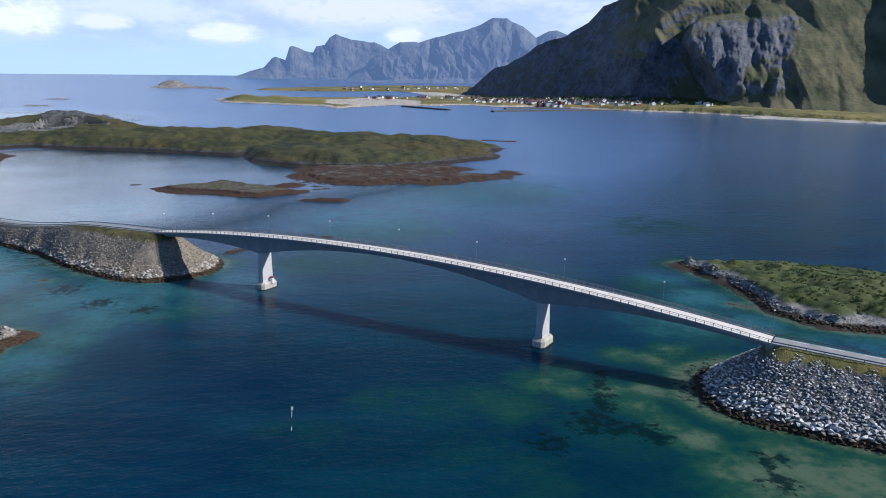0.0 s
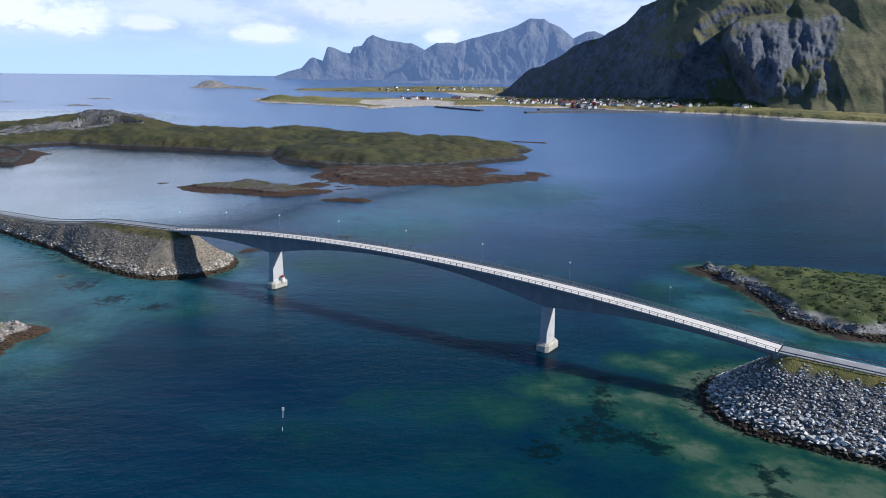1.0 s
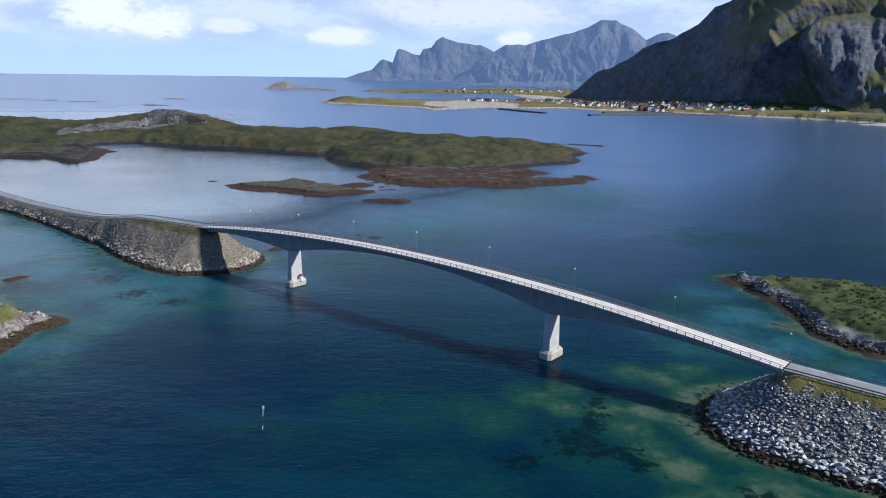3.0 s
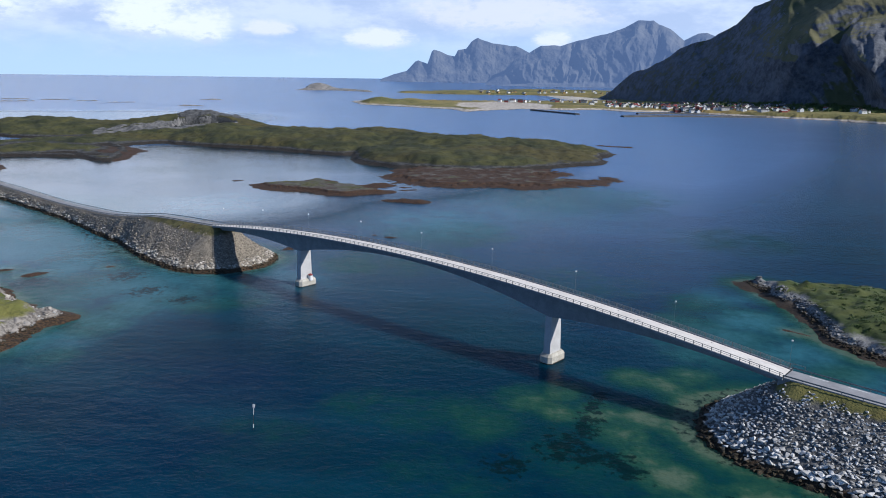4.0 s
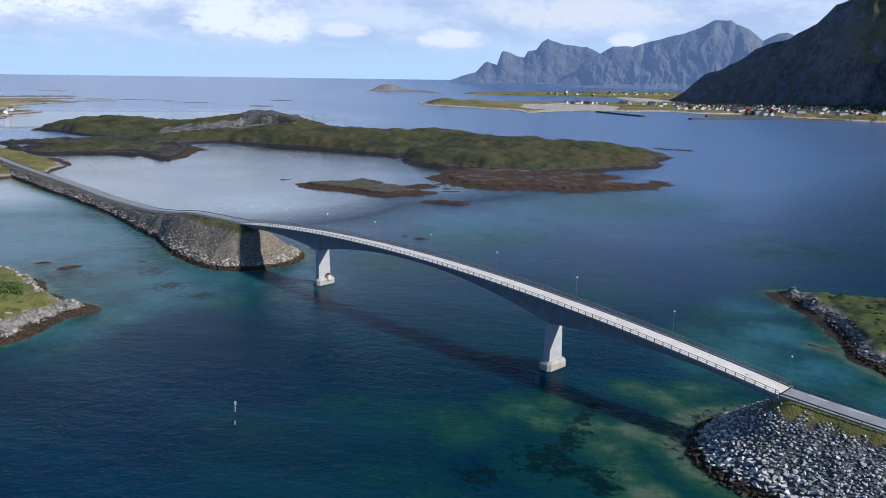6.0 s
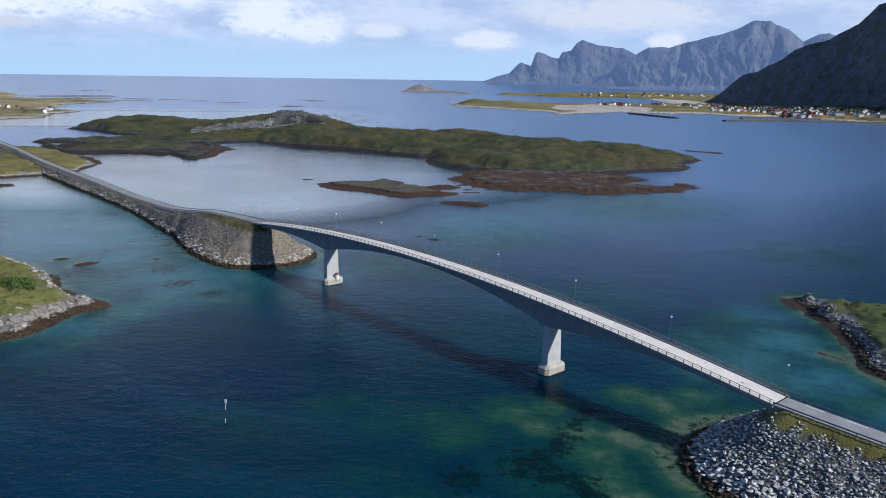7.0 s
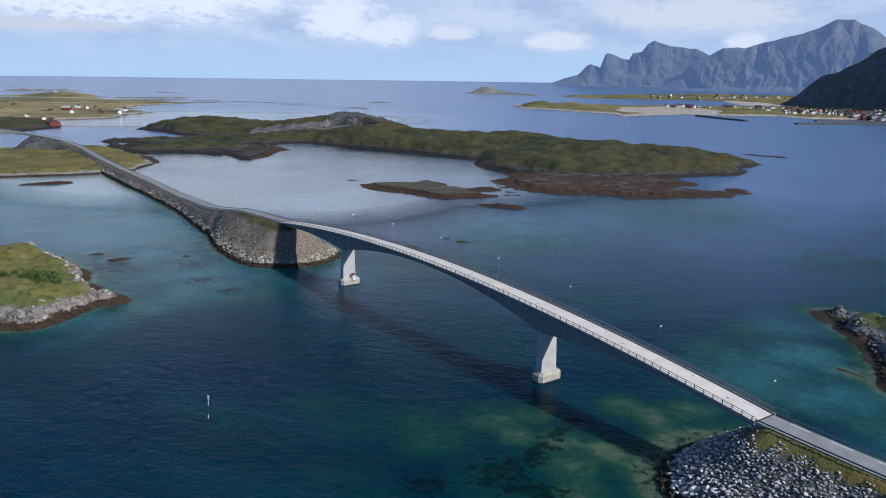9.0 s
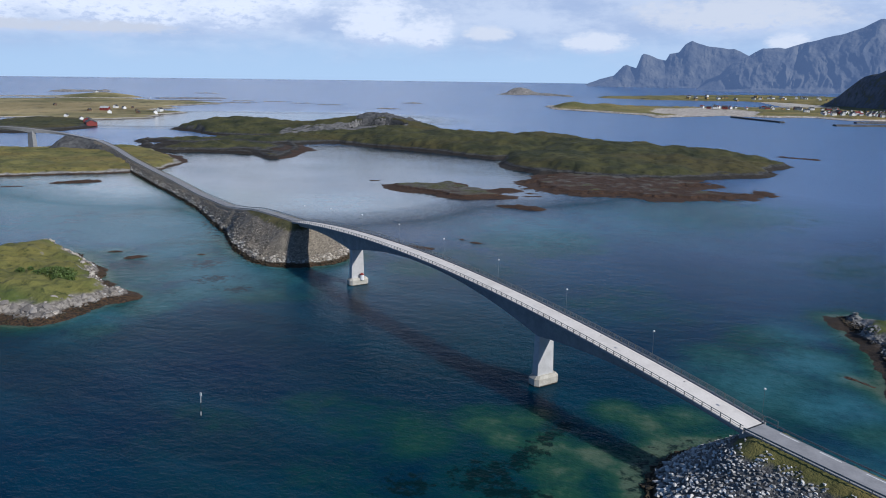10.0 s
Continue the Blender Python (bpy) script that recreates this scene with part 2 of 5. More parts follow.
BARK = plain("bark", (0.05, 0.04, 0.03), (0.10, 0.08, 0.06), 3.0, 0.9, 0.4, 0.02)


def stone(name, low, high, single):
    """Broken rock that differs from block to block, brown with weed by the water."""

    def build(n, shader, place):
        if single:
            each = n.add("ShaderNodeObjectInfo").outputs["Random"]
        else:
            each = n.add("ShaderNodeNewGeometry").outputs["Random Per Island"]
        fine = n.noise(place, 3.0, 4.0, 0.65)
        tone = n.math("ADD", n.math("MULTIPLY", each, 0.75), n.math("MULTIPLY", fine, 0.45))
        colour = n.mix(n.ramp(tone, 0.15, 1.0), low, high)
        z = n.split(place)[2]
        wet = n.math("SUBTRACT", 1.0, n.ramp(n.math("ADD", z, n.math("MULTIPLY", n.noise(place, 0.25, 3.0), 1.6)), 2.0, 2.7))
        weed = n.mix(n.ramp(fine, 0.4, 0.65), (0.012, 0.010, 0.006), (0.075, 0.05, 0.02))
        n.put(shader.inputs["Base Color"], n.mix(wet, colour, weed))
        bump(n, shader, fine, 0.5, 0.12)

    return material(name, build, 0.85)


BOULDER = stone("armour_block", (0.22, 0.214, 0.204), (0.80, 0.77, 0.73), True)
RUBBLE_STONE = stone("armour_rubble", (0.16, 0.155, 0.148), (0.70, 0.675, 0.64), False)
PALE_STONE = stone("pale_rubble", (0.18, 0.158, 0.136), (0.50, 0.45, 0.39), False)
SLAB = stone("smooth_slab", (0.13, 0.116, 0.104), (0.34, 0.305, 0.27), False)
SHORE_STONE = stone("shore_rock", (0.045, 0.043, 0.041), (0.34, 0.33, 0.315), False)
TAN_STONE = stone("tan_rubble", (0.16, 0.142, 0.118), (0.62, 0.56, 0.48), False)
TAN_GRIT = stone("tan_gravel_stone", (0.085, 0.072, 0.055), (0.42, 0.36, 0.285), False)


def water_material():
    m = bpy.data.materials.new("sea_water")
    m.use_nodes = True
    n = Nodes(m.node_tree)
    place = n.add("ShaderNodeNewGeometry").outputs["Position"]
    attr = n.add("ShaderNodeAttribute")
    attr.attribute_name = "shallow"
    weed = n.add("ShaderNodeAttribute")
    weed.attribute_name = "weed"
    calm = n.add("ShaderNodeAttribute")
    calm.attribute_name = "calm"
    pale = n.add("ShaderNodeAttribute")
    pale.attribute_name = "pale"
    patch = n.noise(place, 0.07, 5.0, 0.62)
    fine = n.noise(place, 0.35, 4.0, 0.6)
    wide = n.noise(place, 0.006, 4.0, 0.55)
    mottle = n.math("ADD", n.math("MULTIPLY", n.math("SUBTRACT", patch, 0.5), 1.0), n.math("MULTIPLY", n.math("SUBTRACT", fine, 0.5), 0.55))
    amount = n.math("MULTIPLY", mottle, n.math("ADD", 0.25, n.math("MULTIPLY", attr.outputs["Fac"], 0.9)))
    shallow = n.math("ADD", attr.outputs["Fac"], amount)
    deep = n.mix(n.ramp(wide, 0.35, 0.65), (0.0014, 0.0185, 0.052), (0.0018, 0.028, 0.044))
    streak = n.ramp(n.noise(n.vec("MULTIPLY", place, (0.35, 1.0, 1.0)), 0.028, 6.0, 0.66), 0.42, 0.66)
    deep = n.mix(n.math("MULTIPLY", streak, 0.5), deep, (0.0050, 0.050, 0.086))
    # paler blue far out: reflected sky put into the base colour
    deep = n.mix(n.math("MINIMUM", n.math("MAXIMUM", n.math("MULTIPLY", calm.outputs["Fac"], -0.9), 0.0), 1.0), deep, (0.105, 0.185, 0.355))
    colour = n.mix(n.ramp(shallow, 0.12, 0.46), deep, (0.006, 0.046, 0.043))
    colour = n.mix(n.ramp(shallow, 0.38, 0.66), colour, (0.021, 0.074, 0.048))
    colour = n.mix(n.ramp(shallow, 0.58, 0.84), colour, (0.085, 0.128, 0.086))
    sand = n.math("MULTIPLY", n.ramp(n.math("ADD", pale.outputs["Fac"], n.math("MULTIPLY", mottle, n.math("MULTIPLY", pale.outputs["Fac"], 1.4))), 0.1, 0.8), 0.9)
    colour = n.mix(sand, colour, (0.042, 0.155, 0.205))
    dark = n.ramp(n.math("ADD", weed.outputs["Fac"], n.math("MULTIPLY", n.math("SUBTRACT", n.noise(place, 0.36, 5.0, 0.66), 0.5), 2.4)), 0.42, 0.76)
    colour = n.mix(n.math("MULTIPLY", dark, 0.85), colour, (0.002, 0.013, 0.014))
    stretch = n.vec("MULTIPLY", place, (0.75, 1.0, 1.0))
    waves = n.noise(stretch, 1.1, 4.0, 0.62)
    swell = n.noise(stretch, 0.09, 2.0, 0.5)
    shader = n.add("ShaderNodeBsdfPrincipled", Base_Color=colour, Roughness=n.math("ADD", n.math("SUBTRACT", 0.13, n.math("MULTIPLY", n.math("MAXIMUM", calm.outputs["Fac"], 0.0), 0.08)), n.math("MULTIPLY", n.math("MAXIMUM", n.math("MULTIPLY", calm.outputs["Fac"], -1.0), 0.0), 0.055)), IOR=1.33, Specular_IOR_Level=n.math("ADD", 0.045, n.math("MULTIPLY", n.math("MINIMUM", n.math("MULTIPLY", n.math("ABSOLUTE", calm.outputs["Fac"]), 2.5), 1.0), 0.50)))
    # daylight spreads below the surface of deep water
    shader.subsurface_method = "BURLEY"
    n.put(shader.inputs["Subsurface Weight"], n.math("SUBTRACT", 0.9, n.math("MULTIPLY", n.ramp(shallow, 0.2, 0.6), 0.6)))
    shader.inputs["Subsurface Radius"].default_value, shader.inputs["Subsurface Scale"].default_value = (0.45, 0.9, 1.0), 14.0
    height = n.math("ADD", n.math("ADD", waves, n.math("MULTIPLY", n.noise(stretch, 0.30, 3.0, 0.6), 2.0)), n.math("MULTIPLY", swell, 1.5))
    gust = n.ramp(n.noise(place, 0.012, 3.0, 0.5), 0.3, 0.7)
    rough = n.math("MULTIPLY", n.math("SUBTRACT", 1.0, n.math("MULTIPLY", n.math("MAXIMUM", calm.outputs["Fac"], -0.5), 0.96)), n.math("ADD", 0.7, n.math("MULTIPLY", gust, 0.6)))
    node = n.add("ShaderNodeBump", Height=height, Strength=n.math("MULTIPLY", rough, 0.64), Distance=0.28)
    n.put(shader.inputs["Normal"], node.outputs[0])
    out = n.add("ShaderNodeOutputMaterial", Surface=shader.outputs[0])
    return m


WATER = water_material()

# ---- shapes ----


def hash2(ix, iy, seed):
    v = np.sin(ix * 127.1 + iy * 311.7 + seed * 74.7) * 43758.5453
    return v - np.floor(v)


def value_noise(x, y, seed=0):
    ix, iy = np.floor(x), np.floor(y)
    fx, fy = x - ix, y - iy
    fx, fy = fx * fx * (3 - 2 * fx), fy * fy * (3 - 2 * fy)
    a, b = hash2(ix, iy, seed), hash2(ix + 1, iy, seed)
    c, d = hash2(ix, iy + 1, seed), hash2(ix + 1, iy + 1, seed)
    return (a + (b - a) * fx) * (1 - fy) + (c + (d - c) * fx) * fy


def fbm(x, y, scale, octaves=4, seed=0, gain=0.5):
    """Fractal noise about 0, within about -1 to 1. scale: metres of the largest lumps."""
    total, amp, norm = 0.0, 1.0, 0.0
    for k in range(octaves):
        total = total + amp * (value_noise(x / scale + 17.3 * k, y / scale - 9.1 * k, seed + k) * 2 - 1)
        norm, amp, scale = norm + amp, amp * gain, scale * 0.5
    return total / norm * 1.6


def inside_by(x, y, outline):
    """Distance to a closed outline, positive inside."""
    best = np.full(x.shape, 1e9)
    odd = np.zeros(x.shape, bool)
    for k, (x1, y1) in enumerate(outline):
        x0, y0 = outline[k - 1]
        dx, dy = x1 - x0, y1 - y0
        t = np.clip(((x - x0) * dx + (y - y0) * dy) / max(dx * dx + dy * dy, 1e-9), 0, 1)
        best = np.minimum(best, np.hypot(x - x0 - t * dx, y - y0 - t * dy))
        if dy:
            odd ^= ((y0 > y) != (y1 > y)) & (x < dx * (y - y0) / dy + x0)
    return np.where(odd, best, -best)


def line_by(x, y, line):
    """Distance to an open line of (x, y, value), and the value at its nearest point."""
    best, value = np.full(x.shape, 1e9), np.zeros(x.shape)
    for (x0, y0, v0), (x1, y1, v1) in zip(line, line[1:]):
        dx, dy = x1 - x0, y1 - y0
        t = np.clip(((x - x0) * dx + (y - y0) * dy) / max(dx * dx + dy * dy, 1e-9), 0, 1)
        far = np.hypot(x - x0 - t * dx, y - y0 - t * dy)
        value = np.where(far < best, v0 + (v1 - v0) * t, value)
        best = np.minimum(best, far)
    return best, value


SEA_CENTRE, SEA_FLAT, SEA_EDGE, SEA_RISE = (50.0, 10.0), 2600.0, 4880.0, 55.0


def sea_level(x, y):
    """The far sea is lifted a little, so that its edge stands at the horizon's height."""
    u = np.maximum(0.0, (np.hypot(x - SEA_CENTRE[0], y - SEA_CENTRE[1]) - SEA_FLAT) / (SEA_EDGE - SEA_FLAT))
    return SEA_RISE * u * u


def mesh_object(name, verts, faces, mat, smooth=False):
    me = bpy.data.meshes.new(name)
    me.from_pydata([tuple(v) for v in verts], [], [tuple(f) for f in faces])
    me.materials.append(mat)
    if smooth:
        me.polygons.foreach_set("use_smooth", [True] * len(me.polygons))
    me.update()
    return new(name, me)


def grid_object(name, x, y, z, keep, mat, smooth=True):
    """A sheet over a grid of rows and columns; keep says which points belong to it."""
    rows, cols = x.shape
    index = np.arange(rows * cols).reshape(rows, cols)
    quads = np.stack([index[:-1, :-1], index[:-1, 1:], index[1:, 1:], index[1:, :-1]], -1).reshape(-1, 4)
    ok = keep.reshape(-1)[quads].any(1)
    quads = quads[ok]
    used = np.unique(quads)
    back = np.zeros(rows * cols, int)
    back[used] = np.arange(len(used))
    pts = np.stack([x, y, z], -1).reshape(-1, 3)[used]
    return mesh_object(name, pts.tolist(), back[quads].tolist(), mat, smooth)


COASTS = []


def land_height(x, y, outline, top, rough, seed, tide, ledge, humps, lump=0.0, shelf=1.3):
    lump = lump or min(40.0, max(6.0, top * 2.5))
    d = inside_by(x, y, outline) + rough * fbm(x, y, lump, 5, seed)
    h = np.where(d < 0, d * 0.35, 0.0)
    h = h + shelf * np.clip(d / tide, 0, 1)
    h = h + (ledge * np.clip((d - tide) / (ledge * 1.1), 0, 1)) * (0.75 + 0.5 * fbm(x, y, 9.0, 3, seed + 3))
    inner = np.clip(d - tide - ledge, 0, None)
    h = h + top * (1 - np.exp(-inner / (top * 2.2 + 1))) * (0.85 + 0.30 * fbm(x, y, lump * 1.6, 4, seed + 7))
    h = h + np.where(d > tide, 0.35 * fbm(x, y, 4.0, 3, seed + 11), 0.12 * fbm(x, y, 2.5, 3, seed + 12))
    h = h + np.clip(inner / 12.0, 0, 1) * min(3.4, top * 0.17) * fbm(x, y, 30.0, 4, seed + 15)
    for hx, hy, hr, hh in humps:
        h = h + hh * np.exp(-((x - hx) ** 2 + (y - hy) ** 2) / (hr * hr)) * np.clip(inner / 6.0, 0, 1)
    return h


def island(name, outline, mat, label, top=4.0, cell=2.0, rough=2.0, seed=1, tide=3.0, ledge=1.2, humps=(), category="island", lump=0.0, carve=None, shelf=1.3):
    COASTS.append((outline, tide))
    xs, ys = [p[0] for p in outline], [p[1] for p in outline]
    m = rough * 2 + 6
    gx, gy = np.meshgrid(np.arange(min(xs) - m, max(xs) + m, cell), np.arange(min(ys) - m, max(ys) + m, cell))
    h = land_height(gx, gy, outline, top, rough, seed, tide, ledge, humps, lump, shelf)
    if carve:
        h = carve(gx, gy, h)
    ob = grid_object(name, gx, gy, h + sea_level(gx, gy), h > -0.7, mat)
    return tagged(ob, label, category, kind="structure")


# ---- islands ----
RIGHT_ISLE = [(126, 315), (133, 319), (154, 311), (178, 306), (207, 290), (240, 275), (262, 250), (240, 222), (205, 205), (180, 212), (163, 218), (153, 222), (141, 230), (135, 245), (136, 261), (136, 281), (129, 302)]
LEFT_ISLE = [(-124, 186), (-114, 189), (-109, 195), (-109, 206), (-110, 219), (-108, 228), (-114, 232), (-124, 233), (-142, 247), (-160, 258), (-179, 270), (-198, 273), (-210, 262), (-225, 240), (-225, 205), (-190, 180), (-150, 176)]
MID_ISLE = [(-722, 904), (-660, 890), (-598, 850), (-556, 845), (-520, 846), (-570, 790), (-620, 755), (-600, 720), (-560, 690), (-520, 655), (-476, 640), (-422, 668), (-384, 665), (-339, 641), (-350, 682), (-376, 749), (-415, 783), (-379, 826), (-328, 804), (-246, 783), (-184, 763), (-150, 744), (-146, 764), (-140, 717), (-112, 679), (-80, 655), (0, 650), (51, 684), (78, 703), (99, 723), (113, 762), (104, 781), (124, 835), (110, 868), (60, 915), (-60, 950), (-250, 1000), (-400, 1060), (-560, 1060), (-700, 970)]
SPIT = [(-83, 600), (-67, 577), (-52, 556), (-34, 550), (-17, 546), (7, 559), (34, 552), (52, 561), (73, 572), (94, 590), (112, 619), (101, 641), (91, 623), (74, 620), (57, 623), (65, 637), (77, 645), (65, 660), (51, 680), (26, 689), (-15, 685), (-56, 681), (-78, 653)]
SKERRY = [(-176, 536), (-151, 514), (-123, 505), (-103, 495), (-81, 501), (-59, 510), (-46, 518), (-56, 526), (-72, 530), (-78, 540), (-60, 554), (-72, 560), (-94, 550), (-110, 562), (-127, 570), (-132, 559), (-147, 551), (-162, 545)]
GRASS_ISLE = [(-383, 499), (-400, 478), (-418, 462), (-440, 440), (-470, 415), (-540, 420), (-640, 480), (-690, 540), (-648, 581), (-615, 598), (-600, 625), (-567, 652), (-540, 668), (-500, 650), (-476, 632), (-432, 604), (-398, 578), (-376, 529)]
QUAY_ISLE = [(-842, 727), (-822, 740), (-812, 794), (-815, 834), (-848, 893), (-902, 941), (-988, 995), (-1065, 1004), (-1108, 970), (-1020, 800), (-930, 720)]
FARM_ISLE = [(-1400, 741), (-1250, 985), (-1108, 992), (-995, 989), (-955, 1035), (-950, 1106), (-980, 1187), (-1055, 1305), (-1142, 1330), (-1195, 1492), (-1281, 1500), (-1280, 1652), (-1290, 1757), (-1416, 1775), (-1533, 1789), (-1656, 1803), (-1740, 1870), (-1850, 2020), (-2000, 2080), (-2160, 1990), (-2300, 1860), (-2500, 1500), (-2300, 1000)]
PENINSULA = [(-442, 2048), (-358, 1990), (-172, 1856), (-124, 1748), (-77, 1843), (4, 1955), (90, 1937), (196, 1990), (258, 1900), (377, 1921), (527, 1740), (639, 1679), (712, 1553), (777, 1444), (830, 1379), (877, 1305), (1000, 1190), (1400, 1050), (2300, 1100), (2600, 2200), (2300, 3400), (900, 3500), (330, 3250), (290, 2950), (250, 2700), (4, 2527), (-242, 2410), (-470, 2480), (-520, 2250)]
STRIP = [(-548, 3238), (-321, 3181), (4, 3260), (265, 2960), (420, 2900), (500, 3300), (420, 3800), (3, 3850), (-365, 3560), (-600, 3340)]
ISLET = [(-1044, 3315), (-960, 3330), (-896, 3373), (-780, 3320), (-680, 3258), (-700, 3330), (-880, 3480), (-1016, 3480)]


def inlets(x, y, h):
    """Shallow tongues of water and sand across the flat farming island."""
    u, w = 0.76 * x + 0.65 * y, 0.76 * y - 0.65 * x
    v = fbm(u * 0.3, w, 380.0, 5, 90)
    return h - 9.0 * np.clip(v - 0.10, 0, 0.5) / 0.5 * np.clip((w - 1700) / 150, 0, 1)


def sand_flats(x, y, h):
    """The low bare sand at the root of the far point."""
    m = np.clip((1 - ((x + 60) / 150) ** 2 - ((y - 2130) / 300) ** 2 + 0.4 * fbm(x, y, 120, 4, 92)) / 0.3, 0, 1)
    return h * (1 - m) + np.minimum(h, 1.5 + 0.25 * fbm(x, y, 60, 3, 93)) * m


LAND_HUMPS = [(-410, 2150, 45, 14), (-340, 2230, 50, 9), (1000, 1850, 420, 15), (700, 2250, 300, 12)]
FARM_HUMPS = [(-1980, 1960, 110, 16), (-1700, 1500, 200, 4)]
MID_HUMPS = [(-392, 985, 56, 15), (-330, 890, 60, 5), (-470, 990, 70, 7), (-600, 950, 60, 7), (-180, 880, 70, 6), (-660, 920, 40, 6), (-60, 850, 60, 3), (-565, 730, 95, -4.2), (-470, 715, 90, -4), (-390, 720, 70, -3.5), (-500, 860, 60, -4)]


def pit(x, y):
    """Positive inside the quarry."""
    return 1 - ((x + 385) / 44) ** 2 - ((y - 930) / 34) ** 2 + 0.35 * fbm(x, y, 45, 4, 70)


def quarry_cut(x, y, h):
    m = np.clip(pit(x, y) / 0.25, 0, 1)
    return h * (1 - m) + np.minimum(h, 8.0 + 0.02 * (y - 900)) * m


def ring(x, y, rx, ry, turn=0.0, count=10):
    """An uneven oval outline."""
    c, s = math.cos(turn), math.sin(turn)
    pts = []
    for k in range(count):
        a = 2 * math.pi * k / count
        u, v = rx * math.cos(a) * random.uniform(0.8, 1.15), ry * math.sin(a) * random.uniform(0.75, 1.15)
        pts.append((x + u * c - v * s, y + u * s + v * c))
    return pts


island("island", RIGHT_ISLE, TURF, "low green island with dark weed-covered rock shore", 4.5, 0.8, 3.2, 3, 4.5, 2.4)
island("island", LEFT_ISLE, ROCKY_TURF, "small grassy island with pale smooth rock and brown weed", 4.6, 0.7, 3.6, 5, 4.6, 3.4)
island("island", MID_ISLE, MOOR, "long dark green moorland island with a bare quarry", 10.5, 2.4, 6.0, 8, 4.0, 2.6, MID_HUMPS, carve=quarry_cut)
island("spit", SPIT, WEEDY, "flat spit of brown weed and bare rock", 0.8, 1.3, 8.0, 12, 14.0, 0.7, shelf=0.95)
island("skerry", SKERRY, WEEDY, "low rocky skerry with brown weed and some grass", 1.0, 1.0, 6.5, 14, 9.0, 0.9, lump=22.0)
island("island", GRASS_ISLE, MEADOW, "flat grassy island that carries the road", 3.0, 2.0, 3.0, 21, 5.0, 1.0)
island("spit", [(-397, 533), (-378, 535), (-390, 558), (-392, 584), (-424, 604), (-459, 632), (-500, 648), (-470, 600), (-440, 570)], WEEDY, "brown weed-covered tip of the grassy island", 0.7, 1.4, 6.0, 33, 14.0, 0.6, shelf=0.95, lump=22.0)
island("spit", [(-380, 664), (-353, 646), (-328, 640), (-346, 687), (-357, 742), (-407, 784), (-441, 796), (-432, 752)], WEEDY, "flat brown weed-covered spit of the moorland island", 0.7, 1.4, 7.0, 35, 14.0, 0.6, shelf=0.95, lump=24.0)
island("beach", [(60, 3215), (207, 3085), (315, 2740), (350, 2444), (225, 2560), (130, 2818)], SAND, "strip of bright white sand on the far shore", 0.8, 8.0, 8.0, 37, 14.0, 0.3, category="beach", shelf=2.2)
island("beach", [(700, 1500), (790, 1400), (885, 1300), (1000, 1250), (1070, 1420), (978, 1560), (855, 1580)], SAND, "pale tidal sand flat below the mountain", 0.5, 6.0, 14.0, 39, 18.0, 0.3, category="beach", shelf=2.6, lump=60.0)
island("island", QUAY_ISLE, MOOR, "low heath island with a red quay house", 3.5, 4.0, 5.0, 23, 6.0, 1.0)
island("island", FARM_ISLE, FIELD, "flat pale green farming island with scattered houses", 3.0, 7.0, 34.0, 25, 12.0, 0.8, FARM_HUMPS, lump=110.0, carve=inlets)
island("peninsula", PENINSULA, SANDY, "flat sandy peninsula under the mountain with a village", 4.0, 9.0, 14.0, 27, 14.0, 0.8, LAND_HUMPS, category="land", carve=sand_flats)
island("peninsula", STRIP, SANDY, "low far peninsula with a strip of white sand", 5.0, 10.0, 14.0, 29, 14.0, 0.8, category="land")
island("islet", ISLET, SKERRY_ROCK, "bare rocky islet far out in the sea", 6.0, 5.0, 12.0, 31, 8.0, 2.0, [(-960, 3420, 45, 22), (-1000, 3400, 25, 8)])
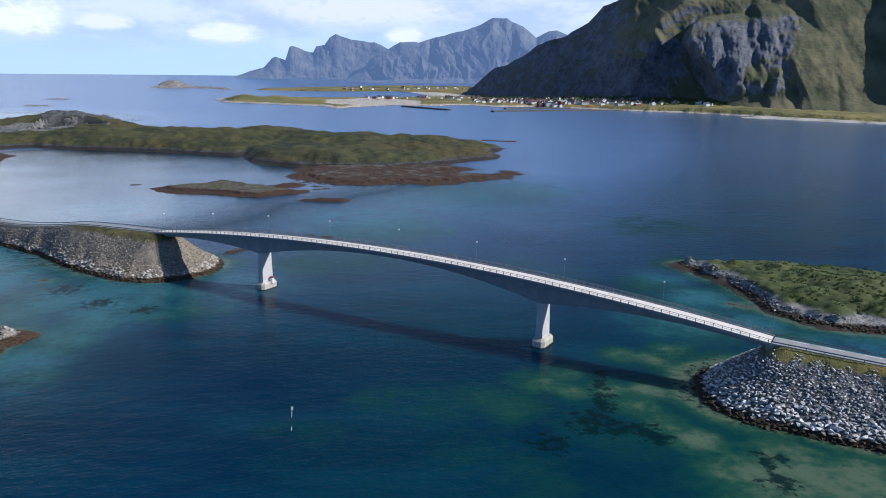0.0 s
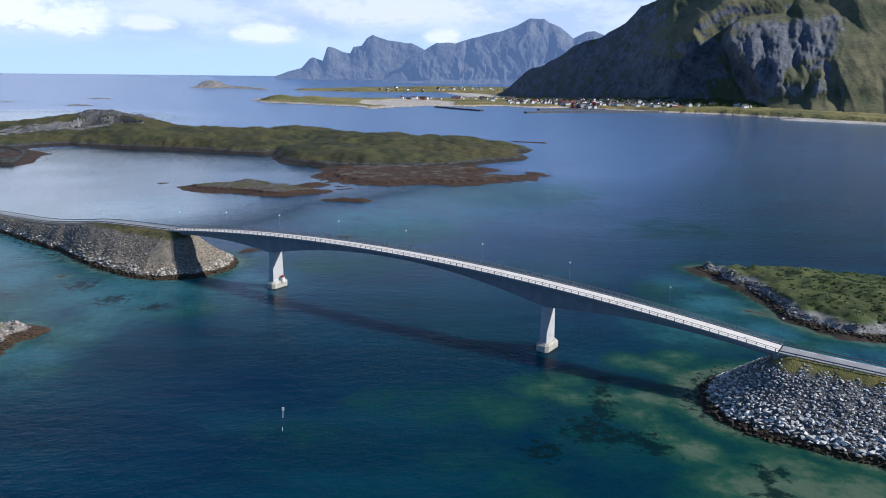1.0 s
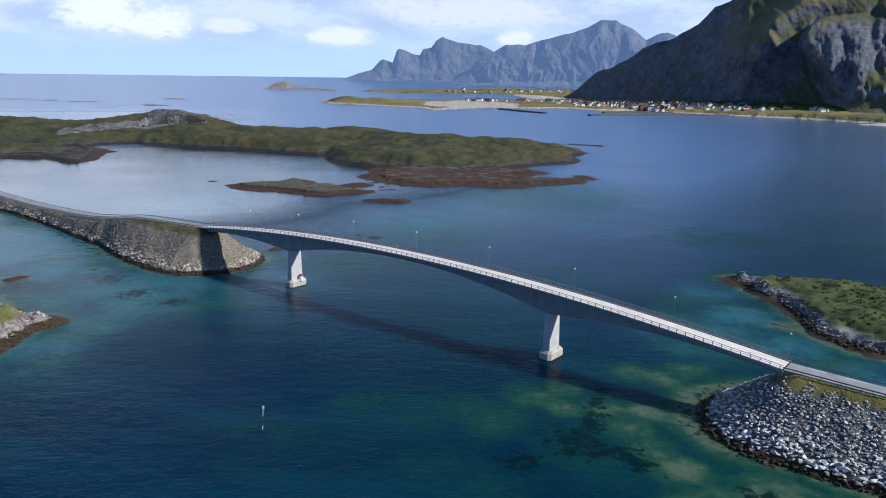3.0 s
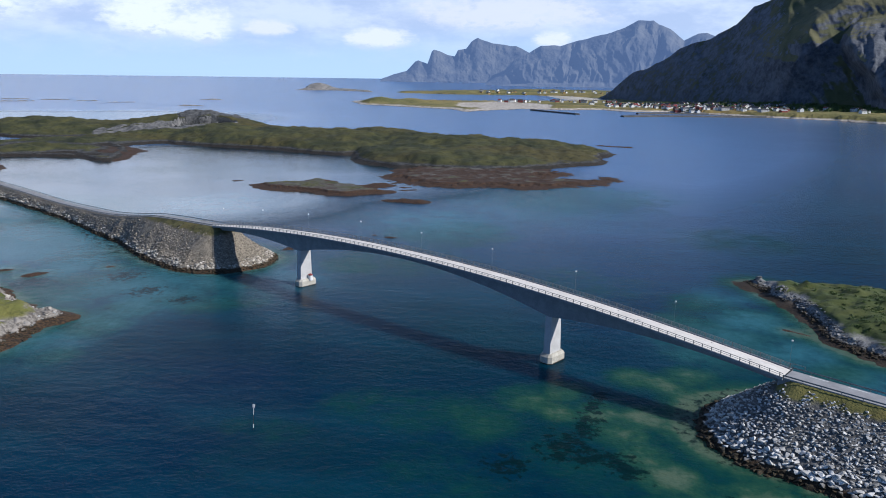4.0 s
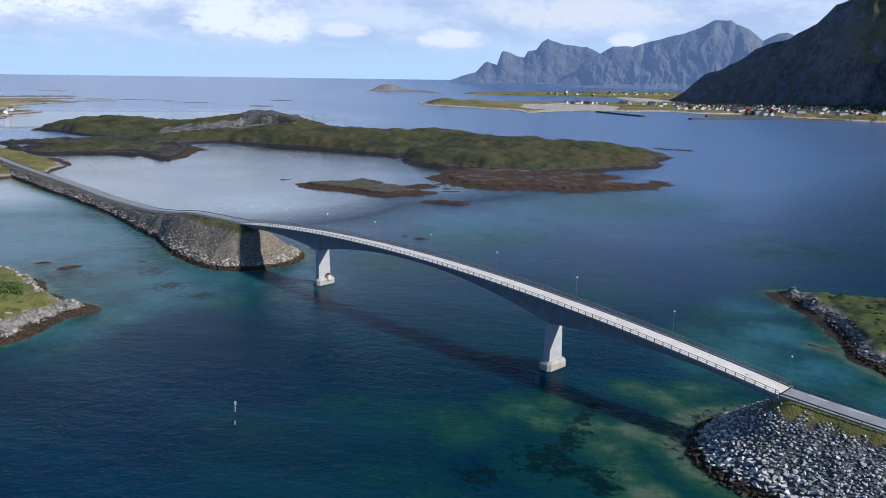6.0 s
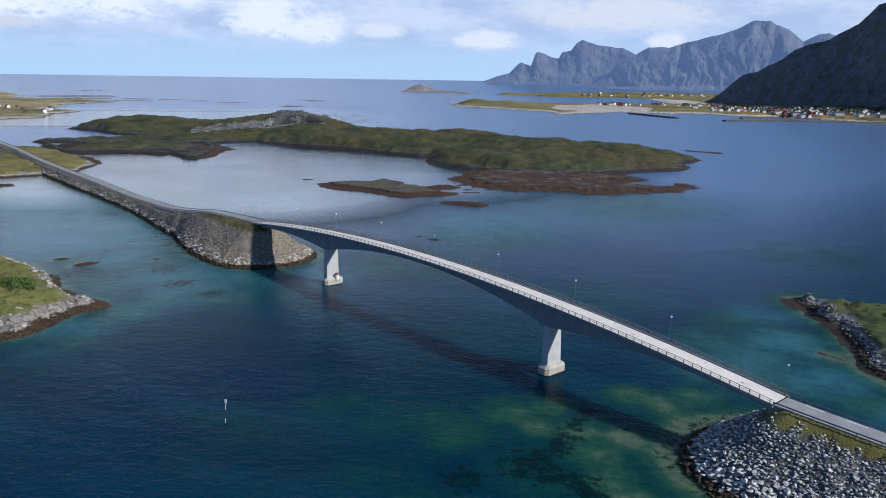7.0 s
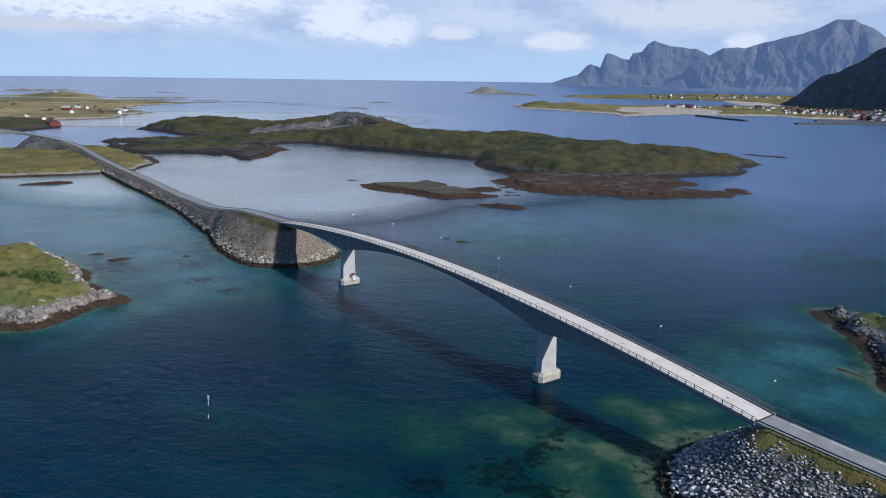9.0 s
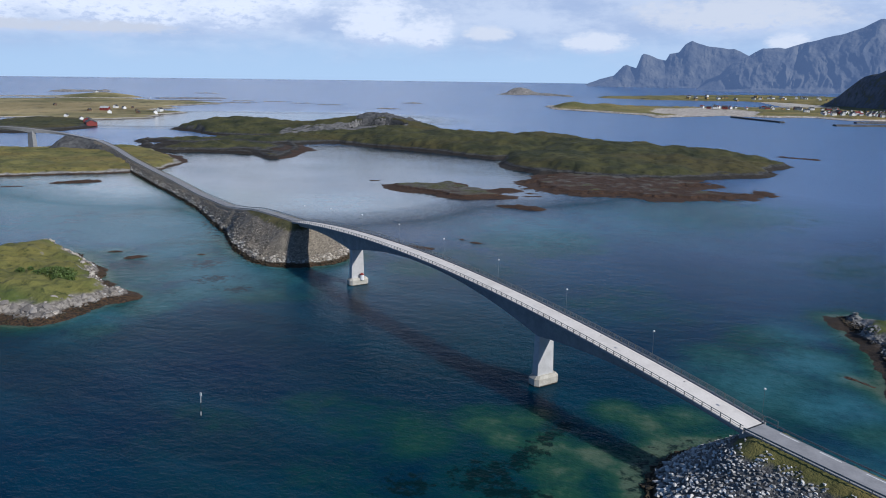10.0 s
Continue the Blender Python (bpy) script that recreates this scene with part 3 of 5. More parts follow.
for x, y, rx, ry, turn, top, label in [
    (-40, 485, 18, 8, 0.05, 0.8, "small weed-covered skerry"),
    (-183, 553, 5, 2.5, 0.3, 0.5, "small dark rock awash"),
    (-48, 533, 8, 3, 0.5, 0.3, "brown weed-covered rocks between skerry and spit"),
    (-62, 568, 7, 3, 0.8, 0.3, "brown weed-covered rocks between skerry and spit"),
    (-52, 546, 5, 2, 0.2, 0.3, "brown weed-covered rocks between skerry and spit"),
    (-1700, 2060, 130, 28, 0.75, 2.0, "low bare tongue of rock off the farms"),
    (-1560, 1900, 110, 16, 0.85, 1.2, "low bare tongue of rock off the farms"),
    (-1330, 1830, 70, 10, 0.8, 1.0, "low bare tongue of rock off the farms"),
    (137, 928, 24, 6, -0.35, 0.8, "dark low reef in the sound"),
    (-50, 352, 9, 4, -0.3, 0.7, "brown weed-covered rock beyond the bridge"),
    (-68, 342, 9, 3.0, 0.9, 0.4, "brown weed-covered rocks off the causeway"),
    (-29, 373, 3.5, 1.6, 0.0, 0.3, "small dark rock awash"),
    (-38, 377, 1.8, 1.2, 0.0, 0.3, "small dark rock awash"),
    (-156, 276, 5.0, 3.0, 0.9, 0.4, "brown weed-covered rock"),
    (-172, 280, 3.6, 1.8, 0.6, 0.3, "brown weed-covered rock"),
    (-133, 293, 2.2, 1.2, 0.3, 0.2, "small dark rock awash"),
    (130, 253, 5.5, 1.6, -0.7, 0.3, "dark rock awash beside the green island"),
    (-374, 437, 17, 7, 0.9, 0.6, "brown weed-covered skerry"),
    (-395, 400, 9, 3, 0.7, 0.4, "brown weed-covered skerry"),
    (-366, 285, 14, 5, 0.9, 0.6, "brown weed-covered skerry"),
    (-803, 1772, 36, 14, 0.2, 6.0, "low bare rock in the open sea"),
    (-932, 2188, 34, 14, 0.2, 9.0, "low bare rock in the open sea"),
    (-1420, 1980, 40, 8, 0.7, 1.0, "low reef in the open sea"),
    (-1300, 1990, 40, 8, 0.7, 1.0, "low reef in the open sea"),
    (-1180, 1950, 36, 8, 0.6, 1.0, "low reef in the open sea"),
    (-1050, 1900, 36, 8, 0.6, 1.0, "low reef in the open sea"),
    (-2440, 2290, 120, 40, 1.0, 9.0, "low green islet beyond the farms"),
    (-2010, 2520, 60, 16, 0.7, 4.0, "low bare islet far out"),
]:
    island("skerry", ring(x, y, rx, ry, turn), SKERRY_ROCK if y > 1500 else WEEDY, label, top, max(0.5, rx / 14), rx * 0.18, int(abs(x)) % 50, min(6.0, rx * 0.5), 0.1, category="rock", shelf=1.3 if rx > 12 else 0.6)


def quarry():
    """The bare blasted floor and dark face in the moorland island's hill."""
    x, y = np.meshgrid(np.arange(-600, -300, 2.4), np.arange(880, 1060, 2.4))
    h = land_height(x, y, MID_ISLE, 10.5, 6.0, 8, 4.0, 2.6, MID_HUMPS)
    d = pit(x, y)
    cut = quarry_cut(x, y, h)
    rubble = np.where(cut > 12, 3.2, 1.2) * fbm(x, y, 14, 4, 72)
    ob = grid_object("quarry", x, y, np.where(d > -0.06, cut + 0.5 + rubble, cut - 1.5), d > -0.08, QUARRY, False)
    return tagged(ob, "bare grey quarry floor and broken dark rock face", "quarry", kind="structure")


quarry()


def rocky_dome():
    """Broken dark rock over the top of the quarry hill."""
    x, y = np.meshgrid(np.arange(-470, -320, 2.0), np.arange(930, 1040, 2.0))
    h = quarry_cut(x, y, land_height(x, y, MID_ISLE, 10.5, 6.0, 8, 4.0, 2.6, MID_HUMPS))
    d = 1 - ((x + 396) / 46) ** 2 - ((y - 980) / 30) ** 2 + 0.6 * fbm(x, y, 26, 4, 171)
    top = h + 0.6 + 1.5 * np.abs(fbm(x, y, 13, 4, 172)) + 0.8 * fbm(x, y, 5, 3, 173)
    ob = grid_object("rock_outcrop", x, y, np.where(d > 0, top, h - 1.0), d > -0.05, DARK_STONE, False)
    return tagged(ob, "broken dark rock on top of the quarry hill", "rock", kind="structure")


rocky_dome()


def gravel_yard():
    """Bare levelled ground on the moorland island, below the quarry."""
    x, y = np.meshgrid(np.arange(-620, -330, 3.0), np.arange(820, 940, 3.0))
    d = 1 - ((x + 440) / 82) ** 2 - ((y - 902 - 0.12 * (x + 440)) / 30) ** 2 + 0.9 * fbm(x, y, 34, 4, 75)
    h = quarry_cut(x, y, land_height(x, y, MID_ISLE, 10.5, 6.0, 8, 4.0, 2.6, MID_HUMPS))
    ob = grid_object("gravel_yard", x, y, np.where(d > 0, h + 0.4 + 0.9 * fbm(x, y, 9, 4, 77), h - 1.0), d > -0.03, GRAVEL, False)
    return tagged(ob, "bare grey gravel yard with scattered stone", "gravel yard", kind="structure")


gravel_yard()


def mountain():
    """The fell beyond the village, built as bearing from the sound by height, with spurs and gullies pushed out of its face."""
    ox, oy = 6.0, -2.0
    bearing = np.concatenate([np.arange(0.088, 0.61, 0.0011), np.linspace(0.612, 0.95, 60)])
    v = np.linspace(0.0, 1.0, 170)
    a, v = np.meshgrid(bearing, v)
    foot = np.interp(a, [0.088, 0.15, 0.20, 0.30, 0.40, 0.50, 0.60, 0.95], [2950, 2640, 2440, 2190, 2060, 1960, 1880, 1820])
    crest = np.interp(a, [0.088, 0.15, 0.20, 0.30, 0.40, 0.60, 0.95], [2960, 2800, 2690, 2480, 2500, 2560, 2640])
    # skyline, as the rise over the eye for each metre of distance
    rise = np.interp(a, [0.088, 0.102, 0.127, 0.145, 0.180, 0.215, 0.243, 0.261, 0.283, 0.33, 0.41, 0.50, 0.60, 0.95], [-0.024, -0.015, 0.0064, 0.013, 0.035, 0.047, 0.063, 0.084, 0.091, 0.115, 0.155, 0.165, 0.162, 0.15])
    top = 81 + crest * rise + 5 * fbm(a * 2500, a * 0, 60.0, 4, 141)
    low = 3.0
    z = low + np.maximum(top - low, 8) * v
    r = foot + (crest - foot) * (0.18 * np.sqrt(v) + 0.82 * v ** 1.15)
    wa = a + 0.005 * fbm(a * 2200, z, 70.0, 4, 142)

    def spur(line, left, right, bend=1.0):
        """line: height, bearing, reach. A rib that falls off steeply to the left and gently to the right."""
        hs = [q[0] for q in line]
        at_a, reach = np.interp(z, hs, [q[1] for q in line]), np.interp(z, hs, [q[2] for q in line])
        d = wa - at_a
        return reach * np.exp(-np.abs(np.where(d < 0, d / left, d / right)) ** bend)

    push = spur([(0, 0.30, 0), (60, 0.305, 40), (125, 0.312, 105), (170, 0.320, 140), (221, 0.328, 150), (280, 0.359, 120), (420, 0.40, 20)], 0.026, 0.060, 1.3)
    push = np.maximum(push, spur([(0, 0.424, 150), (45, 0.414, 185), (89, 0.402, 210), (125, 0.385, 220), (165, 0.372, 200), (195, 0.370, 165), (222, 0.378, 100), (245, 0.395, 40), (280, 0.41, 0)], 0.012, 0.15, 1.7))
    push = np.maximum(push, spur([(0, 0.47, 160), (60, 0.462, 175), (120, 0.455, 175), (180, 0.448, 145), (235, 0.445, 70), (290, 0.44, 10)], 0.016, 0.10, 1.6))
    push = np.maximum(push, spur([(0, 0.505, 150), (60, 0.495, 165), (119, 0.484, 155), (170, 0.480, 125), (215, 0.474, 70), (290, 0.46, 10)], 0.014, 0.10, 1.6))
    push = np.maximum(push, spur([(0, 0.55, 140), (90, 0.535, 120), (190, 0.515, 85), (290, 0.49, 45), (400, 0.47, 10)], 0.05, 0.09, 1.4))
    push = np.maximum(push, spur([(0, 0.63, 150), (120, 0.61, 140), (220, 0.60, 110), (330, 0.59, 70), (450, 0.58, 30)], 0.018, 0.10, 1.3))
    push = push + spur([(20, 0.125, 0), (60, 0.14, 20), (110, 0.155, 0)], 0.012, 0.03) + spur([(20, 0.195, 0), (100, 0.212, 28), (170, 0.235, 14), (220, 0.25, 0)], 0.012, 0.03) + spur([(20, 0.25, 0), (140, 0.268, 26), (260, 0.29, 8)], 0.010, 0.03)
    for line, wide in (([(70, 0.447, 0), (110, 0.443, 16), (190, 0.434, 24), (250, 0.430, 12), (290, 0.43, 0)], 0.005), ([(60, 0.418, 0), (90, 0.412, 14), (190, 0.405, 8), (230, 0.40, 0)], 0.004), ([(40, 0.482, 0), (110, 0.472, 20), (170, 0.468, 16), (220, 0.463, 0)], 0.006)):
        push = push - spur(line, wide, wide, 2.0)
    # crags on the buttresses, softer grass between them and on the shoulders above
    u, w = a * 2150, z
    crag = np.clip((wa - 0.355) / 0.02, 0, 1) * np.clip((0.51 - wa) / 0.04, 0, 1) * np.clip((z - 30) / 30, 0, 1) * np.clip((250 - z) / 40, 0, 1)
    crag = np.clip(crag * (0.9 + 0.8 * fbm(u, w, 80.0, 3, 151)), 0, 1)
    dark = np.clip((0.33 - a) / 0.06, 0, 1)
    ledge = np.abs(fbm(u + 0.25 * w, w * 0.55, 46.0, 5, 143, 0.6))
    push = push + 20 * crag * (0.42 - ledge) + (5 + 7 * dark) * fbm(u + 0.5 * w, w * 0.6, 90.0, 5, 144, 0.55) + 7 * crag * fbm(u, w * 0.5, 16.0, 3, 145)
    push = push + 8 * (0.3 - np.abs(fbm(u + 0.6 * w, w * 0.3, 60.0, 4, 146))) * (1 - crag)
    edge = np.clip((1 - v) / 0.05, 0, 1) * np.clip((top - 40) / 120, 0.12, 1)
    r = r - push * edge - 70 * np.clip(1 - (z - low) / 45, 0, 1) ** 2 * np.clip((a - 0.38) / 0.05, 0, 1)
    # the rear slope closes the mass
    back = np.linspace(0.04, 1, 14)[:, None]
    za, ra, aa = z[-1:] * (1 - back), r[-1:] + 620 * back, np.repeat(a[-1:], 14, 0)
    z, r, a = np.vstack([z, za]), np.vstack([r, ra]), np.vstack([a, aa])
    x, y = ox + r * np.sin(a), oy + r * np.cos(a)
    ob = grid_object("mountain", x, y, z, np.ones(x.shape, bool), FELL)
    bare = np.vstack([0.85 * crag + 0.62 * dark, np.full(aa.shape, 0.4)])
    ob.data.attributes.new("outcrop", "FLOAT", "POINT").data.foreach_set("value", bare.ravel().astype(np.float32))
    return tagged(ob, "steep grass and rock mountain above the village", "mountain", kind="structure")


mountain()


def distant_range():
    """Two ranges across the sea: far dark spires, and nearer pale cliffs under a peak. Points: bearing, rise over the eye for each metre of distance."""
    spires = [(-0.216, -0.012), (-0.206, -0.0054), (-0.186, 0.0017), (-0.175, 0.0046), (-0.164, 0.0171), (-0.160, 0.0186), (-0.148, 0.0146), (-0.1425, 0.0305), (-0.140, 0.0326), (-0.122, 0.0254), (-0.113, 0.0241), (-0.109, 0.0318), (-0.0985, 0.0333), (-0.092, 0.0424), (-0.084, 0.0474), (-0.079, 0.0454), (-0.064, 0.0408), (-0.044, 0.0376), (-0.035, 0.0377), (-0.017, 0.0295), (0.03, 0.014), (0.06, 0.0)]
    cliffs = [(-0.078, -0.012), (-0.052, 0.004), (-0.037, 0.0195), (-0.017, 0.0300), (-0.003, 0.0389), (0.014, 0.0391), (0.021, 0.0378), (0.050, 0.0465), (0.083, 0.0544), (0.1005, 0.0615), (0.115, 0.0692), (0.133, 0.0693), (0.140, 0.0638), (0.1545, 0.0591), (0.171, 0.0453), (0.187, 0.0537), (0.197, 0.0544), (0.215, 0.0476), (0.26, 0.050), (0.40, 0.02)]
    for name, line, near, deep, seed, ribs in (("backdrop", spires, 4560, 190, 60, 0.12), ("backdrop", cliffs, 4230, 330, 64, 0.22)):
        b = np.arange(line[0][0], line[-1][0], 0.0007)
        a, v = np.meshgrid(b, np.concatenate([np.linspace(0, 1, 60), np.linspace(0.97, 0.3, 8)]))
        r = near + deep * np.vstack([np.repeat(np.linspace(0, 1, 60)[:, None], len(b), 1), np.repeat(np.linspace(1.03, 1.6, 8)[:, None], len(b), 1)])
        crest = 81 + (near + deep) * (np.interp(a, [q[0] for q in line], [q[1] for q in line]) + 0.0007 * fbm(a * 4600, a * 0, 60.0, 4, seed + 9))
        foot = sea_level(50 + near * np.sin(a), 10 + near * np.cos(a)) - 2.0
        tall = np.maximum(crest - foot, 0.5)
        z = foot + tall * v
        u = a * 4500
        body = np.clip(v / 0.05, 0, 1) * np.clip((1 - v) / 0.12, 0, 1) * np.clip(tall / 120, 0, 1)
        rib = np.abs(fbm(u + 40 * fbm(u, z, 120.0, 3, seed + 5), z * 0.4, 190.0, 5, seed, 0.6))
        push = deep * ribs * (0.35 - rib) + 16 * fbm(u, z, 80.0, 5, seed + 3, 0.6)
        # a cliff band stands steeper than the grass shoulders over it
        shape = np.interp(v, [0, 0.10, 0.62, 1.0], [0, 0.30, 0.50, 1.0]) if ribs > 0.2 else v
        r = np.where(r <= near + deep, near + deep * shape, r) - push * body
        ob = grid_object(name, 44 + r * np.sin(a), -2 + r * np.cos(a), z, tall > 0.6, FAR_HAZED_ROCK)
        tagged(ob, "jagged mountain range across the sea with a blue glow for haze", "mountain", kind="structure")


distant_range()

# ---- causeways ----
AXIS = Vector((0.82316, -0.56781, 0.0))
SIDE = Vector((0.56781, 0.82316, 0.0))
MIDDLE = Vector((5.0, 244.6, 0.0)) + SIDE * 1.2
HALF = 119.0
PIERS = (-60.8, 54.2)


def deck_z(s):
    return 22.6 - 7.45 * (s / HALF) ** 2 - 0.0045 * s


def at(s, off, z):
    """A place on the bridge: metres along it from its middle, to its far side, and up."""
    p = MIDDLE + AXIS * s + SIDE * off
    return (p.x, p.y, z)


def smooth_line(points, step=4.0):
    """A smooth curve through points of (x, y, z)."""
    pts = [Vector(p) for p in points]
    pts = [pts[0] * 2 - pts[1]] + pts + [pts[-1] * 2 - pts[-2]]
    out = []
    for a, b, c, d in zip(pts, pts[1:], pts[2:], pts[3:]):
        count = max(2, int((c - b).length / step))
        for k in range(count):
            t = k / count
            out.append(0.5 * (2 * b + (c - a) * t + (2 * a - 5 * b + 4 * c - d) * t * t + (3 * b - a - 3 * c + d) * t ** 3))
    out.append(pts[-2])
    return out


RIGHT_ROAD = smooth_line([at(119, -0.7, deck_z(119)), at(140, -0.6, 14.0), at(165, 0.2, 13.2), at(200, 2, 12.0), at(260, 7, 10.0)])
LEFT_ROAD = smooth_line([at(-119, -0.7, deck_z(-119)), (-131, 336, 14.0), (-150, 348, 11.4), (-172, 363, 8.8), (-199, 384, 6.9), (-229, 405, 6.0), (-287, 445, 6.5), (-345, 484, 6.8), (-420, 536, 7.2), (-496, 590, 8.5), (-540, 611, 12.0)])


def side_of(line, k):
    a, b = line[max(0, k - 1)], line[min(len(line) - 1, k + 1)]
    d = (b - a).normalized()
    return Vector((d.y, -d.x, 0)).normalized()


def strip_at(line, k, off, lift):
    p = line[k] + side_of(line, k) * off
    return (p.x, p.y, p.z + lift)


def ribbon(line, low, high, lift, thick, start=0, stop=None):
    """A solid strip along a line, from one offset to another."""
    stop = len(line) if stop is None else stop
    rings = [[strip_at(line, k, low, lift - thick), strip_at(line, k, high, lift - thick), strip_at(line, k, high, lift), strip_at(line, k, low, lift)] for k in range(start, stop)]
    return rings


def part(name, bm, mat, parent, label=""):
    me = bpy.data.meshes.new(name)
    bm.to_mesh(me)
    bm.free()
    me.materials.append(mat)
    ob = new(name, me)
    ob.parent = parent
    if label:
        ob["label"] = label
    return ob


def loft(bm, rings, close=True):
    """Skin between rings of points; close caps both ends."""
    made = [[bm.verts.new(p) for p in ring_] for ring_ in rings]
    count = len(made[0])
    for a, b in zip(made, made[1:]):
        for k in range(count):
            bm.faces.new((a[k], a[(k + 1) % count], b[(k + 1) % count], b[k]))
    if close:
        bm.faces.new(made[0][::-1])
        bm.faces.new(made[-1])
    bmesh.ops.recalc_face_normals(bm, faces=bm.faces)
    return bm


def box(bm, x0, x1, y0, y1, z0, z1):
    v = [bm.verts.new(p) for p in ((x0, y0, z0), (x1, y0, z0), (x1, y1, z0), (x0, y1, z0), (x0, y0, z1), (x1, y0, z1), (x1, y1, z1), (x0, y1, z1))]
    for f in ((3, 2, 1, 0), (4, 5, 6, 7), (0, 1, 5, 4), (1, 2, 6, 5), (2, 3, 7, 6), (3, 0, 4, 7)):
        bm.faces.new([v[k] for k in f])
    return bm


def tube(bm, x, y, z0, z1, r0, r1, count=8):
    return loft(bm, [[(x + r * math.cos(2 * math.pi * k / count), y + r * math.sin(2 * math.pi * k / count), z) for k in range(count)] for z, r in ((z0, r0), (z1, r1))])


def bank_height(x, y, line, shoulder, slope, seed):
    far, top = line_by(x, y, [(p.x, p.y, p.z) for p in line])
    far = far + 0.5 * fbm(x, y, 9.0, 3, seed)
    if callable(slope):
        slope = slope(x)
    return top - 0.25 - np.maximum(0.0, far - shoulder) / slope + np.where(far > shoulder + 1, 0.25 * fbm(x, y, 2.5, 3, seed + 1) + 0.4 * fbm(x, y, 8.0, 3, seed + 2), 0.0)


def causeway(line, shoulder, slope, seed, cell, label, margin=32, mat=None):
    xs, ys = [p.x for p in line], [p.y for p in line]
    x, y = np.meshgrid(np.arange(min(xs) - margin, max(xs) + margin, cell), np.arange(min(ys) - margin, max(ys) + margin, cell))
    h = bank_height(x, y, line, shoulder, slope, seed)
    ob = grid_object("embankment", x, y, h, h > -1.2, mat or RUBBLE)
    return tagged(ob, label, "embankment", kind="structure")


RIGHT_BANK = [p for p in RIGHT_ROAD if (p - MIDDLE).dot(AXIS) > 121.5]
bank_right = causeway(RIGHT_BANK, 3.7, 1.32, 80, 0.8, "rock-armoured causeway embankment with grassy shoulders")


def left_slope(x):
    """Steeper away from the bridge's end."""
    return 0.80 + 0.50 * np.clip((x + 152) / 30, 0, 1)


bank_left = causeway(LEFT_ROAD, 3.9, left_slope, 84, 1.1, "long gravel and rock causeway embankment", mat=TAN_BANK)


def road_on(line, label, mat, half):
    ob = part("road", loft(bmesh.new(), ribbon(line, -half, half, 0.0, 0.35)), mat, None)
    return tagged(ob, label, "road", kind="structure")


road_on(RIGHT_ROAD, "grey asphalt road on top of the causeway", ASPHALT, 2.95)
road_on(LEFT_ROAD, "grey asphalt road along the narrow causeway", OLD_ASPHALT, 2.7)


def lane_marks():
    """White dashes along the far edge of the road."""
    thing = tagged(new("road_marking"), "broken white edge line on the asphalt road", "road marking", kind="structure")
    k = 1
    while k < len(RIGHT_ROAD) - 2:
        part("dash", loft(bmesh.new(), ribbon(RIGHT_ROAD, -2.35, -2.1, 0.012, 0.02, k, k + 2)), WHITE, thing)
        k += 2
    return thing


lane_marks()


def guard_rail(line, off, label):
    thing = tagged(new("guard_rail"), label, "guard rail")
    beam = bmesh.new()
    loft(beam, [[strip_at(line, k, off + a, b) for a, b in ((-0.03, 0.42), (0.03, 0.42), (0.06, 0.50), (0.03, 0.58), (0.06, 0.66), (0.03, 0.74), (-0.03, 0.74))] for k in range(len(line))])
    part("beam", beam, STEEL, thing, "weathered steel rail")
    post = box(bmesh.new(), -0.06, 0.06, -0.06, 0.06, -0.3, 0.72)
    me = bpy.data.meshes.new("post")
    post.to_mesh(me)
    post.free()
    me.materials.append(STEEL)
    for k in range(0, len(line)):
        ob = new("post", me)
        ob.parent = thing
        ob.matrix_local = Matrix.Translation(strip_at(line, k, off, 0.0))
    return thing


guard_rail(RIGHT_ROAD, 3.25, "weathered steel guard rail along the road")
guard_rail(RIGHT_ROAD, -3.25, "weathered steel guard rail along the road")
guard_rail(LEFT_ROAD, 3.25, "low steel guard rail along the causeway road")
guard_rail(LEFT_ROAD, -3.25, "low steel guard rail along the causeway road")

# ---- bridge ----


def girder_depth(s):
    near = min(abs(s - p) for p in PIERS)
    return 1.9 + 5.0 * max(0.0, 1 - near / 56.0) ** 2.0


def beam_along(bm, steps, off, low, high, half):
    """A rail along the deck between two heights over it."""
    return loft(bm, [[at(s, off - half, deck_z(s) + low), at(s, off + half, deck_z(s) + low), at(s, off + half, deck_z(s) + high), at(s, off - half, deck_z(s) + high)] for s in steps])


def parapet(thing, off, tall, mids, steps, label):
    fence = part("parapet", beam_along(bmesh.new(), steps, off, tall - 0.10, tall, 0.06), STEEL, thing, label)
    for z in mids:
        part("rail", beam_along(bmesh.new(), steps, off, z - 0.035, z + 0.035, 0.03), STEEL, fence)
    me = bpy.data.meshes.new("post")
    bm = box(bmesh.new(), -0.08, 0.08, -0.06, 0.06, 0.0, tall - 0.02)
    box(bm, -0.14, 0.14, -0.11, 0.11, 0.0, 0.05)
    bm.to_mesh(me)
    bm.free()
    me.materials.append(STEEL)
    turn = math.atan2(AXIS.y, AXIS.x)
    s = -HALF + 0.4
    while s < HALF:
        ob = new("post", me)
        ob.parent = fence
        ob.matrix_local = Matrix.Translation(at(s, off, deck_z(s))) @ Matrix.Rotation(turn, 4, "Z")
        s += 2.3


